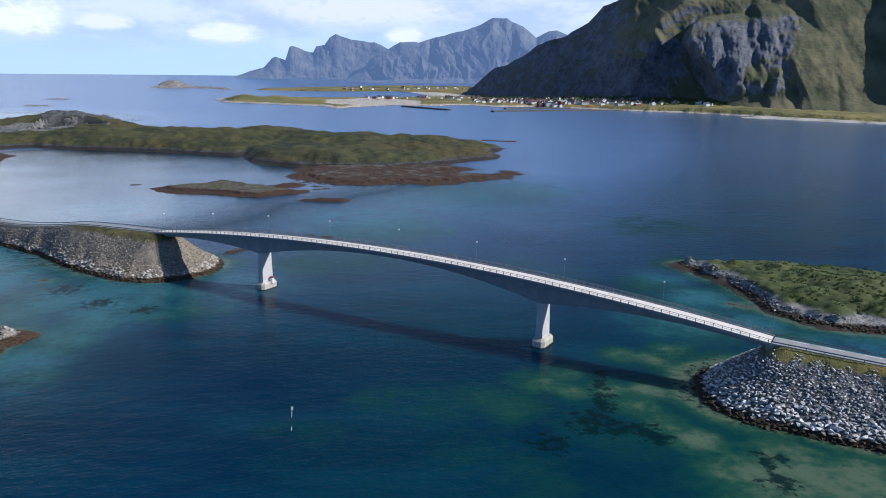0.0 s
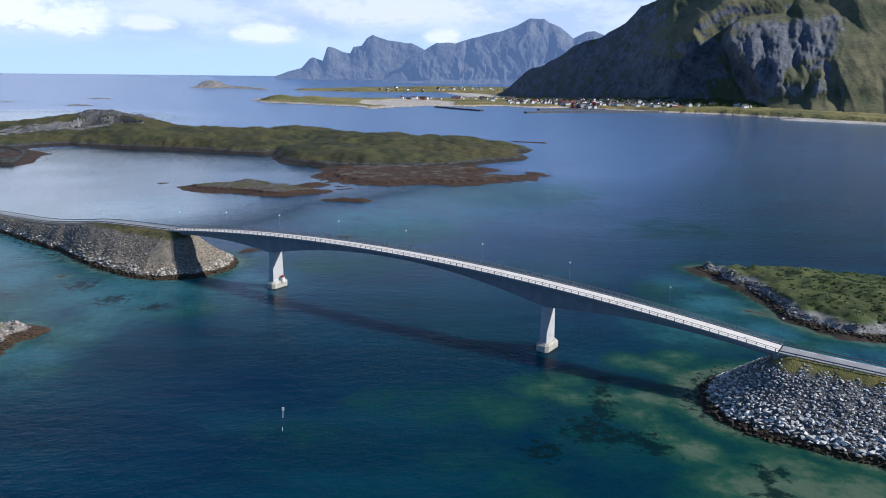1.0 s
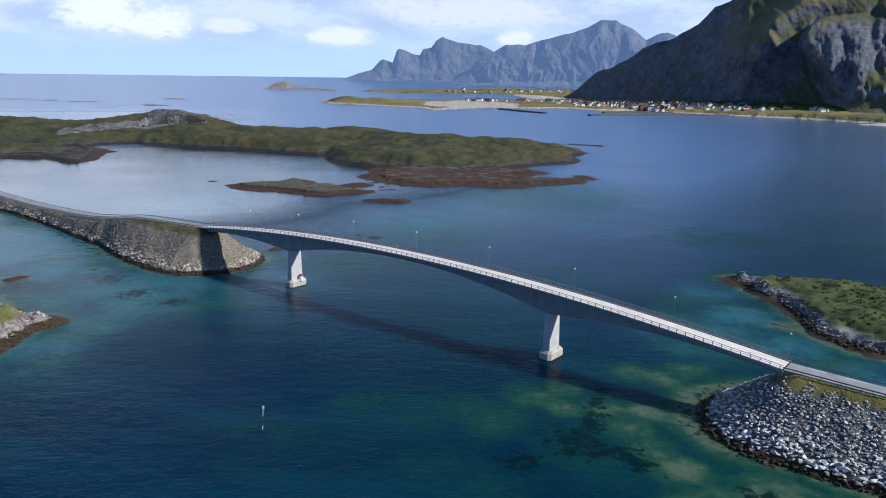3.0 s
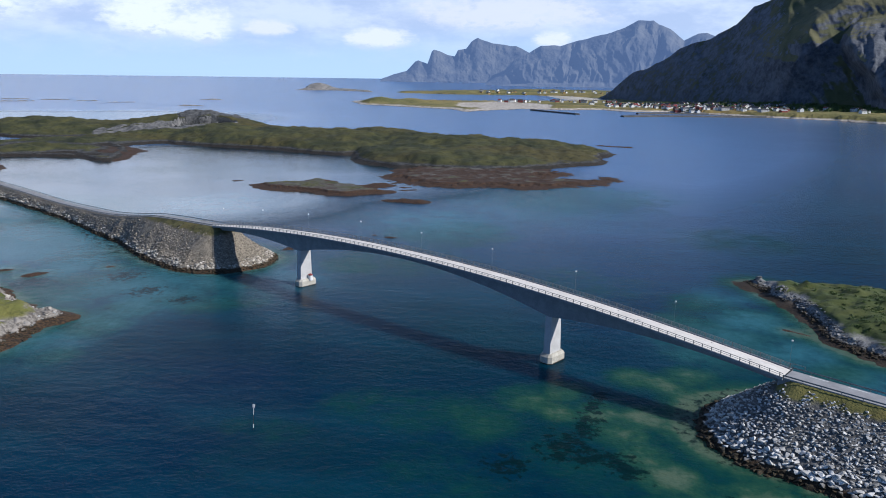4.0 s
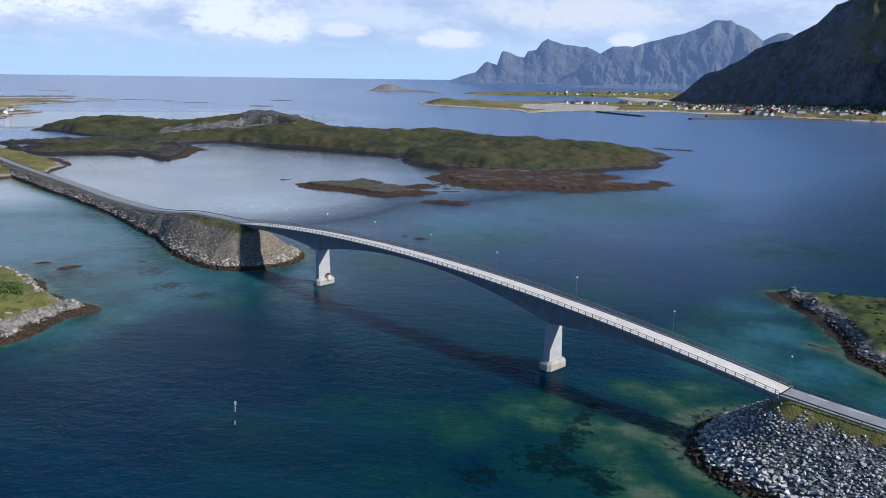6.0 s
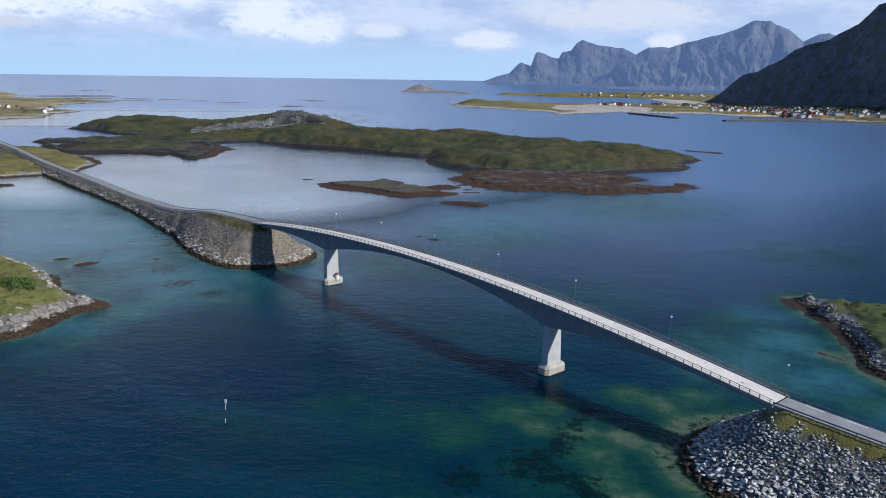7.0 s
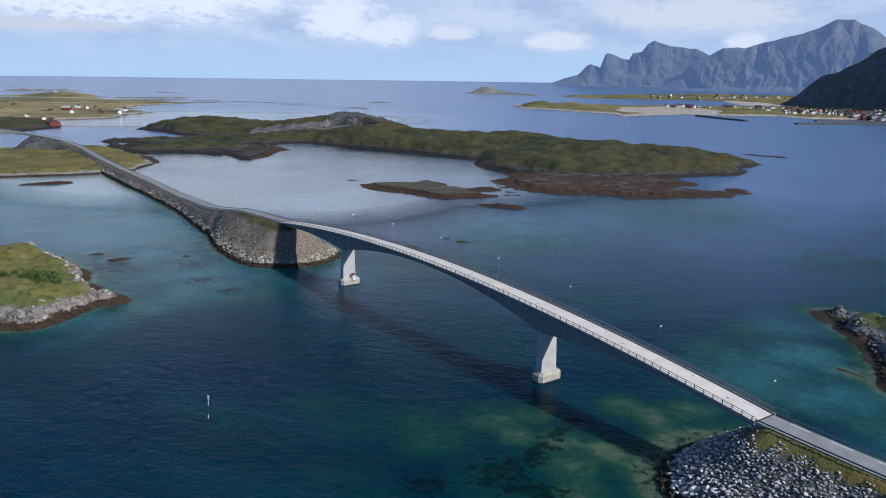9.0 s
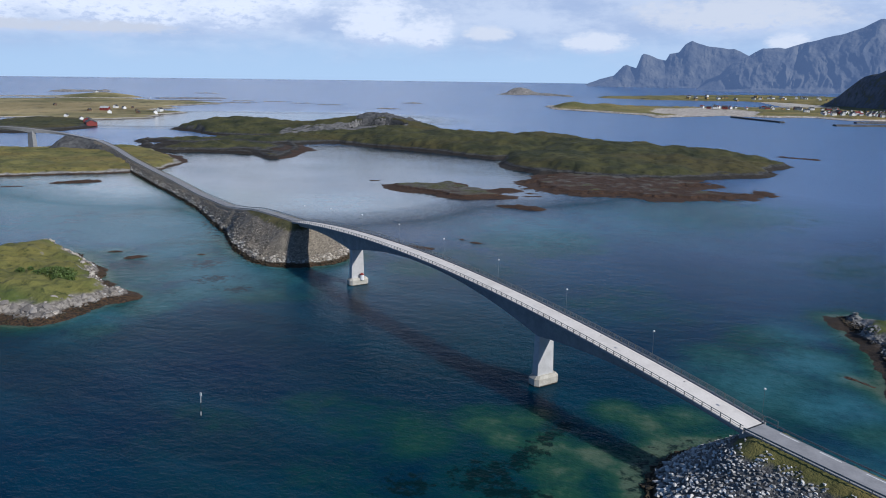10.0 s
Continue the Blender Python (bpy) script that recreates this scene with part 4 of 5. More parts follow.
def bridge():
    thing = tagged(new("bridge"), "long pale concrete girder bridge arching over the sound", "bridge")
    steps = [-HALF + 2 * HALF * k / 96 for k in range(97)]
    girder = [[at(s, -2.6, deck_z(s) - 0.35), at(s, -2.4, deck_z(s) - girder_depth(s)), at(s, 2.3, deck_z(s) - girder_depth(s)), at(s, 2.4, deck_z(s) - 0.35)] for s in steps]
    part("girder", loft(bmesh.new(), girder), SHADED_CONCRETE, thing)
    slab = [[at(s, -2.7, deck_z(s) - 0.8), at(s, 1.8, deck_z(s) - 0.8), at(s, 3.15, deck_z(s) - 0.5), at(s, 3.15, deck_z(s) - 0.05), at(s, -4.3, deck_z(s) - 0.05), at(s, -4.3, deck_z(s) - 0.5)] for s in steps]
    part("deck_slab", loft(bmesh.new(), slab), SHADED_CONCRETE, thing)
    part("roadway", beam_along(bmesh.new(), steps, -0.8, -0.06, 0.0, 3.05), ROADWAY, thing, "pale worn concrete road surface")
    for off, half in ((-4.05, 0.19), (2.76, 0.34)):
        part("kerb", beam_along(bmesh.new(), steps, off, -0.06, 0.14, half), SHADED_CONCRETE, thing, "raised concrete edge beam")
    for s in (-HALF + 0.1, HALF - 0.1):
        part("expansion_joint", loft(bmesh.new(), [[at(s + a, off, deck_z(s) + b) for a, b in ((-0.18, -0.05), (0.18, -0.05), (0.18, 0.02), (-0.18, 0.02))] for off in (-3.85, 2.9)]), BLACK, thing, "dark steel expansion joint")
    for s in (-52.0, 8.0, 74.0, 100.0):
        part("drain", loft(bmesh.new(), [[at(s + a, off, deck_z(s) + b) for a, b in ((-0.2, -0.05), (0.2, -0.05), (0.2, 0.008), (-0.2, 0.008))] for off in (0.9, 1.3)]), BLACK, thing, "dark drain grating")
    parapet(thing, -4.1, 1.12, (0.62,), steps, "grey steel parapet with closely set posts")
    parapet(thing, 2.98, 1.30, (0.35, 0.66, 0.98), steps, "grey steel parapet with closely set posts")
    for s in PIERS:
        a, b, o = 2.1, 4.1, 0.45
        foot = [(-a + 0.9, -b), (a - 0.9, -b), (a, -b + 0.9), (a, b - 0.9), (a - 0.9, b), (-a + 0.9, b), (-a, b - 0.9), (-a, -b + 0.9)]
        plinth = part("plinth", loft(bmesh.new(), [[at(s + p * k, o + q * k, z) for p, q in foot] for z, k in ((-2, 0.97), (0.25, 0.97), (0.3, 1.0), (2.1, 1.0), (2.9, 0.80))]), PLINTH, thing, "stained concrete pier footing")
        part("tide_band", loft(bmesh.new(), [[at(s + p * k, o + q * k, z) for p, q in foot] for z, k in ((-1.5, 0.985), (0.28, 0.985))]), WEED, plinth, "dark weed-stained foot")
        top = deck_z(s) - girder_depth(s) + 0.6
        wall = [[at(s + p * k, 0.1 + q * k, z) for p, q in ((-1.15, -2.7), (1.15, -2.7), (1.15, 2.7), (-1.15, 2.7))] for z, k in ((2.85, 1.0), (top, 0.88))]
        part("pier", loft(bmesh.new(), wall), LIT_CONCRETE, thing)
    for end in (-1, 1):
        s0 = end * (HALF - 1.2)
        part("abutment", loft(bmesh.new(), [[at(s0, -3.4, z), at(s0 + end * 2.6, -3.4, z), at(s0 + end * 2.6, 2.6, z), at(s0, 2.6, z)] for z in (deck_z(HALF) - 6.0, deck_z(HALF) - 0.4)]), SHADED_CONCRETE, thing)
    # raised end frame of the far parapet
    s = HALF + 2.6
    part("end_frame", loft(bmesh.new(), [[at(u, 2.95, z), at(u, 3.05, z), at(u, 3.05, z + 0.1), at(u, 2.95, z + 0.1)] for u, z in ((HALF, 15.95), (s, 15.85))]), STEEL, thing)
    part("end_frame", loft(bmesh.new(), [[at(s - 0.06, 2.94, z), at(s + 0.06, 2.94, z), at(s + 0.06, 3.06, z), at(s - 0.06, 3.06, z)] for z in (14.5, 15.95)]), STEEL, thing)
    return thing


bridge()


def lamp_post():
    thing = tagged(new("street_lamp"), "slim steel street lamp with a white head on the bridge", "street lamp", "lamps along the bridge")
    part("pole", tube(bmesh.new(), 0, 0, 0, 6.6, 0.028, 0.018), STEEL, thing)
    part("foot", box(bmesh.new(), -0.17, 0.17, -0.17, 0.17, 0, 0.08), STEEL, thing)
    bm = bmesh.new()
    loft(bm, [[(r * math.cos(2 * math.pi * k / 12), r * math.sin(2 * math.pi * k / 12), z) for k in range(12)] for z, r in ((6.5, 0.08), (6.58, 0.20), (6.74, 0.26), (6.88, 0.20), (6.94, 0.06))])
    part("head", bm, WHITE, thing, "white lamp head")
    return thing


lamp = lamp_post()
for k, s in enumerate((-120.2, -90.7, -60.7, -30.7, -0.7, 29.3, 59.3, 89.2, 118.2)):
    m = Matrix.Translation(at(s, 2.72, deck_z(s) + 0.14))
    if k == 0:
        lamp.matrix_basis = m
    else:
        copy_thing(lamp, m)


def beacon():
    thing = tagged(new("navigation_light"), "small white and red navigation light on the pier footing", "beacon")
    part("housing", tube(bmesh.new(), 0, 0, 0, 2.06, 0.85, 0.85, 14), WHITE, thing, "white round housing")
    part("band", tube(bmesh.new(), 0, 0, 2.05, 2.3, 0.90, 0.90, 14), RED, thing, "red band")
    part("roof", tube(bmesh.new(), 0, 0, 2.3, 2.75, 0.92, 0.14, 14), RED, thing, "red cone roof")
    part("lantern", tube(bmesh.new(), -1.25, -0.9, 0, 1.7, 0.34, 0.30, 10), BLACK, thing, "black equipment mast")
    thing.matrix_basis = Matrix.Translation(at(PIERS[0] + 1.9, 1.4, 2.1)) @ Matrix.Rotation(math.atan2(AXIS.y, AXIS.x), 4, "Z")
    return thing


beacon()


def sea_mark():
    thing = tagged(new("sea_mark"), "thin black and white pole marking a shoal in the water", "sea mark")
    part("pole", tube(bmesh.new(), 0, 0, -2.5, 6.2, 0.06, 0.045), BLACK, thing)
    part("band", tube(bmesh.new(), 0, 0, 0.6, 1.6, 0.085, 0.085), WHITE, thing, "white band")
    part("band", tube(bmesh.new(), 0, 0, 3.9, 5.6, 0.065, 0.065), WHITE, thing, "white band")
    bm = box(bmesh.new(), -0.24, 0.24, -0.07, 0.07, 5.7, 6.5)
    part("top_board", bm, WHITE, thing, "white reflector board")
    thing.matrix_basis = Matrix.Translation((-18.6, 159.4, 0)) @ Matrix.Rotation(radians(3.5), 4, "Y")
    return thing


sea_mark()


def second_bridge():
    thing = tagged(new("bridge"), "far grey concrete bridge on the next sound", "bridge")
    line = smooth_line([(-540, 611, 12.0), (-562, 608, 15.5), (-582, 597, 19.8), (-600, 582, 23.5), (-630, 566, 25.6), (-700, 540, 26.5), (-800, 510, 26)], 6.0)
    rings = []
    for k in range(len(line)):
        x0 = line[k]
        near = (x0 - Vector((-600, 582, 23.5))).length
        deep = 1.7 + 2.8 * max(0.0, 1 - near / 45.0) ** 2
        rings.append([strip_at(line, k, -3.1, 0.0), strip_at(line, k, -2.0, -deep), strip_at(line, k, 2.0, -deep), strip_at(line, k, 3.1, 0.0)])
    part("girder", loft(bmesh.new(), rings), SHADED_CONCRETE, thing)
    part("roadway", loft(bmesh.new(), ribbon(line, -2.6, 2.6, 0.03, 0.06)), ASPHALT, thing)
    for off in (-3.0, 3.0):
        part("parapet", loft(bmesh.new(), ribbon(line, off - 0.05, off + 0.05, 1.05, 0.15)), STEEL, thing)
    part("pier", loft(bmesh.new(), [[(-600 + a * k, 582 + b * k, z) for a, b in ((-4, -2.5), (4, -2.5), (4, 2.5), (-4, 2.5))] for z, k in ((-1, 1.0), (20.5, 0.8))]), SHADED_CONCRETE, thing)
    part("plinth", loft(bmesh.new(), [[(-600 + a, 582 + b, z) for a, b in ((-6, -5), (6, -5), (6, 5), (-6, 5))] for z in (-2, 2.2)]), PLINTH, thing)
    bank = smooth_line([(-520, 603, 10.0), (-540, 611, 11.9), (-560, 609, 14.6), (-572, 603, 16.0)])
    ob = causeway(bank, 3.9, 1.3, 90, 2.0, "dark gravel cone at the far bridge's end", mat=DARK_STONE)
    return thing


second_bridge()

# ---- houses ----


def gable(bm, half_w, half_l, low, high, over=0.35):
    """A pitched roof with its ridge along y."""
    w, l, t = half_w + over, half_l + over, 0.18
    loft(bm, [[(-w, y, low - 0.2), (0, y, high), (w, y, low - 0.2), (w, y, low - 0.2 + t), (0, y, high + t * 1.3), (-w, y, low - 0.2 + t)] for y in (-l, l)])
    return bm


def house(wall, roof, half_w, half_l, tall, pitch, label, group):
    thing = tagged(new("house"), label, "house", group)
    bm = bmesh.new()
    loft(bm, [[(-half_w, y, -0.8), (half_w, y, -0.8), (half_w, y, tall), (0, y, tall + pitch), (-half_w, y, tall)] for y in (-half_l, half_l)])
    part("wall", bm, wall, thing)
    part("roof", gable(bmesh.new(), half_w, half_l, tall, tall + pitch), roof, thing)
    part("chimney", box(bmesh.new(), -0.35, 0.35, -0.35, 0.35, tall + pitch * 0.6, tall + pitch + 0.8), PLINTH, thing)
    for side in (-1, 1):
        for k in (-0.5, 0.15, 0.65):
            y = half_l * k
            part("window", box(bmesh.new(), side * half_w - 0.04, side * half_w + 0.04, y - 0.5, y + 0.5, tall * 0.35, tall * 0.75), GLASS, thing, "dark window pane")
    return thing


def settle(kinds, spots, ground):
    """Stand copies of the houses on the land: x, y, turn, kind."""
    used = set()
    rnd = random.Random(50)
    for x, y, turn, k in spots:
        z = ground(x, y) + float(sea_level(np.float64(x), np.float64(y)))
        m = Matrix.Translation((x, y, z)) @ Matrix.Rotation(turn, 4, "Z") @ Matrix.Scale(rnd.uniform(0.75, 1.2), 4)
        if k in used:
            copy_thing(kinds[k], m)
        else:
            kinds[k].matrix_basis = m
            used.add(k)


def ground_on(outline, top, rough, seed, tide, ledge, humps=(), lump=0.0):
    def ground(x, y):
        h = land_height(np.atleast_1d(np.asarray(x, float)), np.atleast_1d(np.asarray(y, float)), outline, top, rough, seed, tide, ledge, humps, lump)
        return h if h.size > 1 else float(h[0])

    return ground


VILLAGE = "village houses"
KINDS = [
    house(WHITE, SLATE, 4.0, 5.6, 4.8, 2.9, "white timber house with a dark slate roof", VILLAGE),
    house(WHITE, RED, 3.8, 5.0, 4.5, 2.6, "white timber house with a red roof", VILLAGE),
    house(RED, SLATE, 4.0, 6.2, 4.4, 2.7, "red timber house with a dark roof", VILLAGE),
    house(OCHRE, SLATE, 3.9, 5.2, 4.5, 2.6, "ochre timber house with a dark roof", VILLAGE),
    house(GREYWALL, SLATE, 7.0, 12.0, 5.5, 2.6, "long grey harbour shed with a dark roof", VILLAGE),
    house(RED, GREYWALL, 7.0, 11.0, 5.5, 2.6, "long red harbour warehouse with a pale roof", VILLAGE),
]


def village_spots():
    spots = []
    # the village under the mountain, dense by the harbour
    for k in range(180):
        u = min(1.0, max(0.0, random.gauss(0.40, 0.24)))
        x, y = 230 + 520 * u + random.gauss(0, 16), 2030 - 320 * u + 230 * random.random() ** 1.4 - 10
        spots.append((x, y, random.choice((0.4, 0.5, 2.0)) + random.uniform(-0.2, 0.2), random.choice((0, 0, 0, 0, 0, 0, 1, 1, 3, 2))))
    for x, y, k in ((395, 1932, 4), (430, 1925, 5), (470, 1870, 4), (505, 1830, 0), (540, 1800, 4), (360, 1960, 4), (330, 1975, 2), (575, 1775, 5)):
        spots.append((x, y, 2.0, k))
    # rows on the sandy peninsula
    for k in range(30):
        u = random.random()
        spots.append((-90 + 380 * u, 2330 + 40 * u + random.gauss(0, 28), random.uniform(0, 3), random.choice((0, 0, 0, 1, 2, 3))))
    # the farther peninsula
    for k in range(36):
        u = random.random()
        spots.append((-230 + 600 * u, 3300 + 160 * u + random.gauss(0, 70), random.uniform(0, 3), random.choice((0, 0, 0, 1, 3))))
    return spots


spots = village_spots()
settle(KINDS, [p for p in spots if p[1] < 2800], ground_on(PENINSULA, 4.0, 14.0, 27, 14.0, 0.8, LAND_HUMPS))
FAR_KINDS = [
    house(WHITE, SLATE, 5.0, 7.0, 5.6, 3.4, "white timber house on the far shore", "houses on the far peninsula"),
    house(OCHRE, SLATE, 5.0, 7.0, 5.2, 3.4, "ochre timber house with a dark roof on the far shore", "houses on the far peninsula"),
]
settle(FAR_KINDS, [(x, y, a, int(k == 3)) for x, y, a, k in spots if y >= 2800], ground_on(STRIP, 5.0, 14.0, 29, 14.0, 0.8))
FARM_KINDS = [
    house(WHITE, SLATE, 3.8, 5.5, 4.4, 2.6, "white farmhouse with a dark roof on pale fields", "farmhouses"),
    house(RED, GREYWALL, 4.5, 7.0, 4.0, 2.8, "red barn with a pale roof on pale fields", "farmhouses"),
    house(BROWN, SLATE, 3.5, 5.0, 3.8, 2.4, "brown timber house on pale fields", "farmhouses"),
]
settle(FARM_KINDS, [(-1236, 1302, 0.3, 0), (-1184, 1275, 1.2, 0), (-1083, 1140, 0.8, 0), (-1043, 1173, 0.4, 2), (-1030, 1205, 0.9, 0), (-1718, 1880, 0.2, 1), (-1060, 1020, 0.5, 0), (-2060, 2010, 0.6, 0), (-1175, 1215, 2.0, 1), (-1215, 1330, 0.5, 2), (-1111, 1238, 1.0, 2), (-1060, 1250, 0.2, 0), (-1797, 1984, 0.4, 1), (-1760, 1960, 1.4, 0), (-2140, 2080, 1.0, 0), (-2080, 2130, 0.2, 0), (-1180, 1180, 0.2, 2), (-1420, 1300, 1.2, 2)], ground_on(FARM_ISLE, 3.0, 38.0, 25, 12.0, 0.8, FARM_HUMPS, 110.0))
QUAY_KINDS = [
    house(RED, SLATE, 6.5, 20.0, 4.6, 3.2, "long red quay house with a dark roof by the water", "quay houses"),
    house(WHITE, SLATE, 4.0, 5.0, 3.6, 2.4, "small white house beside the quay", "quay houses"),
]
settle(QUAY_KINDS, [(-872, 905, 0.9, 0), (-895, 918, 0.8, 0), (-862, 893, 0.9, 0), (-915, 940, 0.5, 1), (-950, 955, 1.0, 1)], ground_on(QUAY_ISLE, 3.5, 5.0, 23, 6.0, 1.0))


def breakwater(points, half, label):
    line = smooth_line(points, 12.0)
    rings = [[strip_at(line, k, -half * 2, -4.5), strip_at(line, k, -half, 0), strip_at(line, k, half, 0), strip_at(line, k, half * 2, -4.5)] for k in range(len(line))]
    ob = part("breakwater", loft(bmesh.new(), rings), DARK_STONE, None)
    return tagged(ob, label, "breakwater")


breakwater([(23, 1880, 3.2), (75, 1790, 3.2), (125, 1712, 3.0)], 4.0, "dark stone breakwater in front of the sandy shore")
breakwater([(215, 1650, 3.4), (300, 1690, 3.4), (420, 1720, 3.4), (530, 1745, 3.4)], 4.5, "dark stone harbour breakwater")
breakwater([(262, 1790, 3.0), (340, 1830, 3.0), (430, 1840, 3.0)], 4.0, "dark stone inner harbour mole")


def leaf_cloud(clumps, count, size, seed):
    """Many small leaf faces scattered through round clumps of (x, y, z, radius, height)."""
    rnd = random.Random(seed)
    verts, faces = [], []
    for cx, cy, cz, r, t in clumps:
        for k in range(count):
            a, u = rnd.uniform(0, 6.283), rnd.random() ** 0.45
            e = rnd.uniform(-0.2, 1.0)
            q = math.sqrt(max(0.0, 1 - max(e, 0) ** 2)) * u * rnd.uniform(0.75, 1.1)
            p = Vector((cx + r * q * math.cos(a), cy + r * q * math.sin(a), cz + t * e * (0.6 + 0.4 * u)))
            d = Vector((rnd.gauss(0, 1), rnd.gauss(0, 1), rnd.gauss(0, 1))).normalized()
            f = d.orthogonal().normalized() * size * rnd.uniform(0.6, 1.4)
            g = d.cross(f).normalized() * size * rnd.uniform(0.4, 0.9)
            b = len(verts)
            verts += [p - f, p - g, p + f, p + g]
            faces.append((b, b + 1, b + 2, b + 3))
    return verts, faces


def bush(x, y, z, clumps, label, seed, size=0.22, count=420):
    thing = tagged(new("bush"), label, "bush")
    verts, faces = leaf_cloud(clumps, count, size, seed)
    crown = mesh_object("leaves", verts, faces, LEAF)
    crown.parent = thing
    bm = bmesh.new()
    for cx, cy, cz, r, t in clumps:
        for k in range(3):
            a = k * 2.1 + cx
            loft(bm, [[(cx * 0.9 + (r * 0.4 * math.cos(a)) * u + w * math.cos(b), cy * 0.9 + (r * 0.4 * math.sin(a)) * u + w * math.sin(b), cz - 0.6 + (t * 0.8 + 0.6) * u) for b in (0, 2.1, 4.2)] for u, w in ((0, 0.10), (1, 0.03))])
    part("stems", bm, BARK, thing)
    thing.matrix_basis = Matrix.Translation((x, y, z))
    return thing


left_ground = ground_on(LEFT_ISLE, 4.6, 3.6, 5, 4.6, 3.4)
right_ground = ground_on(RIGHT_ISLE, 4.5, 3.2, 3, 4.5, 2.4)
bush(-138, 220, left_ground(-138, 220), [(0, 0, 0.8, 4.2, 3.6), (-4.4, -1.2, 0.5, 3.6, 3.0), (2.0, 3.8, 0.5, 3.5, 2.8), (5.4, 1.4, 0.4, 2.8, 2.3), (4.0, -2.4, 0.4, 2.8, 2.2), (-2.0, 4.0, 0.4, 3.4, 2.6), (-6.8, 2.6, 0.4, 3.0, 2.4), (-9.0, -0.6, 0.3, 2.4, 1.8), (8.0, -0.8, 0.3, 2.1, 1.6)], "dense dark green willow bush on the grassy island", 5, 0.28, 560)
bush(-154, 218, left_ground(-154, 218), [(0, 0, 0.3, 1.9, 1.5)], "small green bush on the grassy island", 6)
bush(-149.5, 219, left_ground(-149.5, 219), [(0, 0, 0.3, 1.2, 1.0)], "small green bush on the grassy island", 7)
bush(199, 288, right_ground(199, 288), [(0, 0, 0.5, 1.8, 2.2), (-1.6, 0.5, 0.3, 1.3, 1.2)], "dark green juniper bush on the island's crest", 8)
bush(214, 276, right_ground(214, 276), [(0, 0, 0.5, 2.0, 1.6), (2.2, -0.8, 0.3, 1.5, 1.2)], "dark green juniper bush on the island's crest", 9)


def heath():
    """Low dark heather tufts scattered over the green island."""
    rnd = random.Random(33)
    clumps = []
    while len(clumps) < 520:
        x, y = rnd.uniform(140, 250), rnd.uniform(215, 305)
        if float(inside_by(np.array([x]), np.array([y]), RIGHT_ISLE)[0]) > 12:
            clumps.append((x, y, right_ground(x, y), 0.45 + 1.9 * rnd.random() ** 2, rnd.uniform(0.25, 0.8)))
    verts, faces = leaf_cloud(clumps, 70, 0.20, 34)
    ob = mesh_object("heather", verts, faces, LEAF)
    return tagged(ob, "dark heather tufts on the green island", "heather", kind="stuff")


heath()


def village_trees():
    rnd = random.Random(40)
    ground = ground_on(PENINSULA, 4.0, 14.0, 27, 14.0, 0.8, LAND_HUMPS)
    clumps = []
    for k in range(560):
        u = rnd.random() ** 0.8
        x, y = 300 + 520 * u + rnd.gauss(0, 25), 2040 - 330 * u + rnd.uniform(-35, 270)
        clumps.append((x, y, ground(x, y), rnd.uniform(3, 7.5), rnd.uniform(4, 8)))
    verts, faces = leaf_cloud(clumps, 60, 1.6, 41)
    ob = mesh_object("trees", verts, faces, LEAF)
    return tagged(ob, "dark birch trees between the village houses", "trees", kind="stuff")


village_trees()

# ---- rocks ----


def rock_shape(seed, flat=0.7):
    """A broken block: the hull of a few points, as (points, faces)."""
    rnd = random.Random(seed)
    bm = bmesh.new()
    for k in range(11):
        d = Vector((rnd.gauss(0, 1), rnd.gauss(0, 1), rnd.gauss(0, 1))).normalized()
        m = max(abs(d.x), abs(d.y), abs(d.z))
        d = d * (0.55 / m + 0.45) * rnd.uniform(0.8, 1.1)
        bm.verts.new((d.x, d.y * 0.85, d.z * flat))
    res = bmesh.ops.convex_hull(bm, input=bm.verts)
    loose = [v for v in bm.verts if not v.link_faces]
    bmesh.ops.delete(bm, geom=loose, context="VERTS")
    bmesh.ops.recalc_face_normals(bm, faces=bm.faces)
    bm.verts.index_update()
    pts = np.array([v.co[:] for v in bm.verts])
    faces = [[v.index for v in f.verts] for f in bm.faces]
    bm.free()
    return pts, faces


def round_shape(seed):
    """A worn whaleback of rock: an uneven flattened ball."""
    bm = bmesh.new()
    bmesh.ops.create_icosphere(bm, subdivisions=3, radius=1.0)
    rnd = random.Random(seed)
    cuts = [(Vector((rnd.gauss(0, 1), rnd.gauss(0, 1), rnd.gauss(0.2, 0.6))).normalized(), rnd.uniform(0.45, 0.78)) for k in range(16)]
    lobes = [(Vector((rnd.gauss(0, 1), rnd.gauss(0, 1), rnd.gauss(0, 1))).normalized(), rnd.uniform(-0.16, 0.22)) for k in range(6)]
    for v in bm.verts:
        p = v.co.normalized()
        r = 1.0 + sum(h * math.exp(-8 * (1 - p.dot(d))) for d, h in lobes)
        for d, level in cuts:
            over = p.dot(d) * r - level
            if over > 0:
                r -= over * 0.96
        v.co = Vector((p.x * r, p.y * r * 0.75, p.z * r * 0.5))
    pts, faces = np.array([v.co[:] for v in bm.verts]), [[v.index for v in f.verts] for f in bm.faces]
    bm.free()
    return pts, faces


ROUND = [round_shape(400 + k) for k in range(6)]
SHAPES = [rock_shape(200 + k, 0.42 + 0.05 * (k % 6)) for k in range(14)]


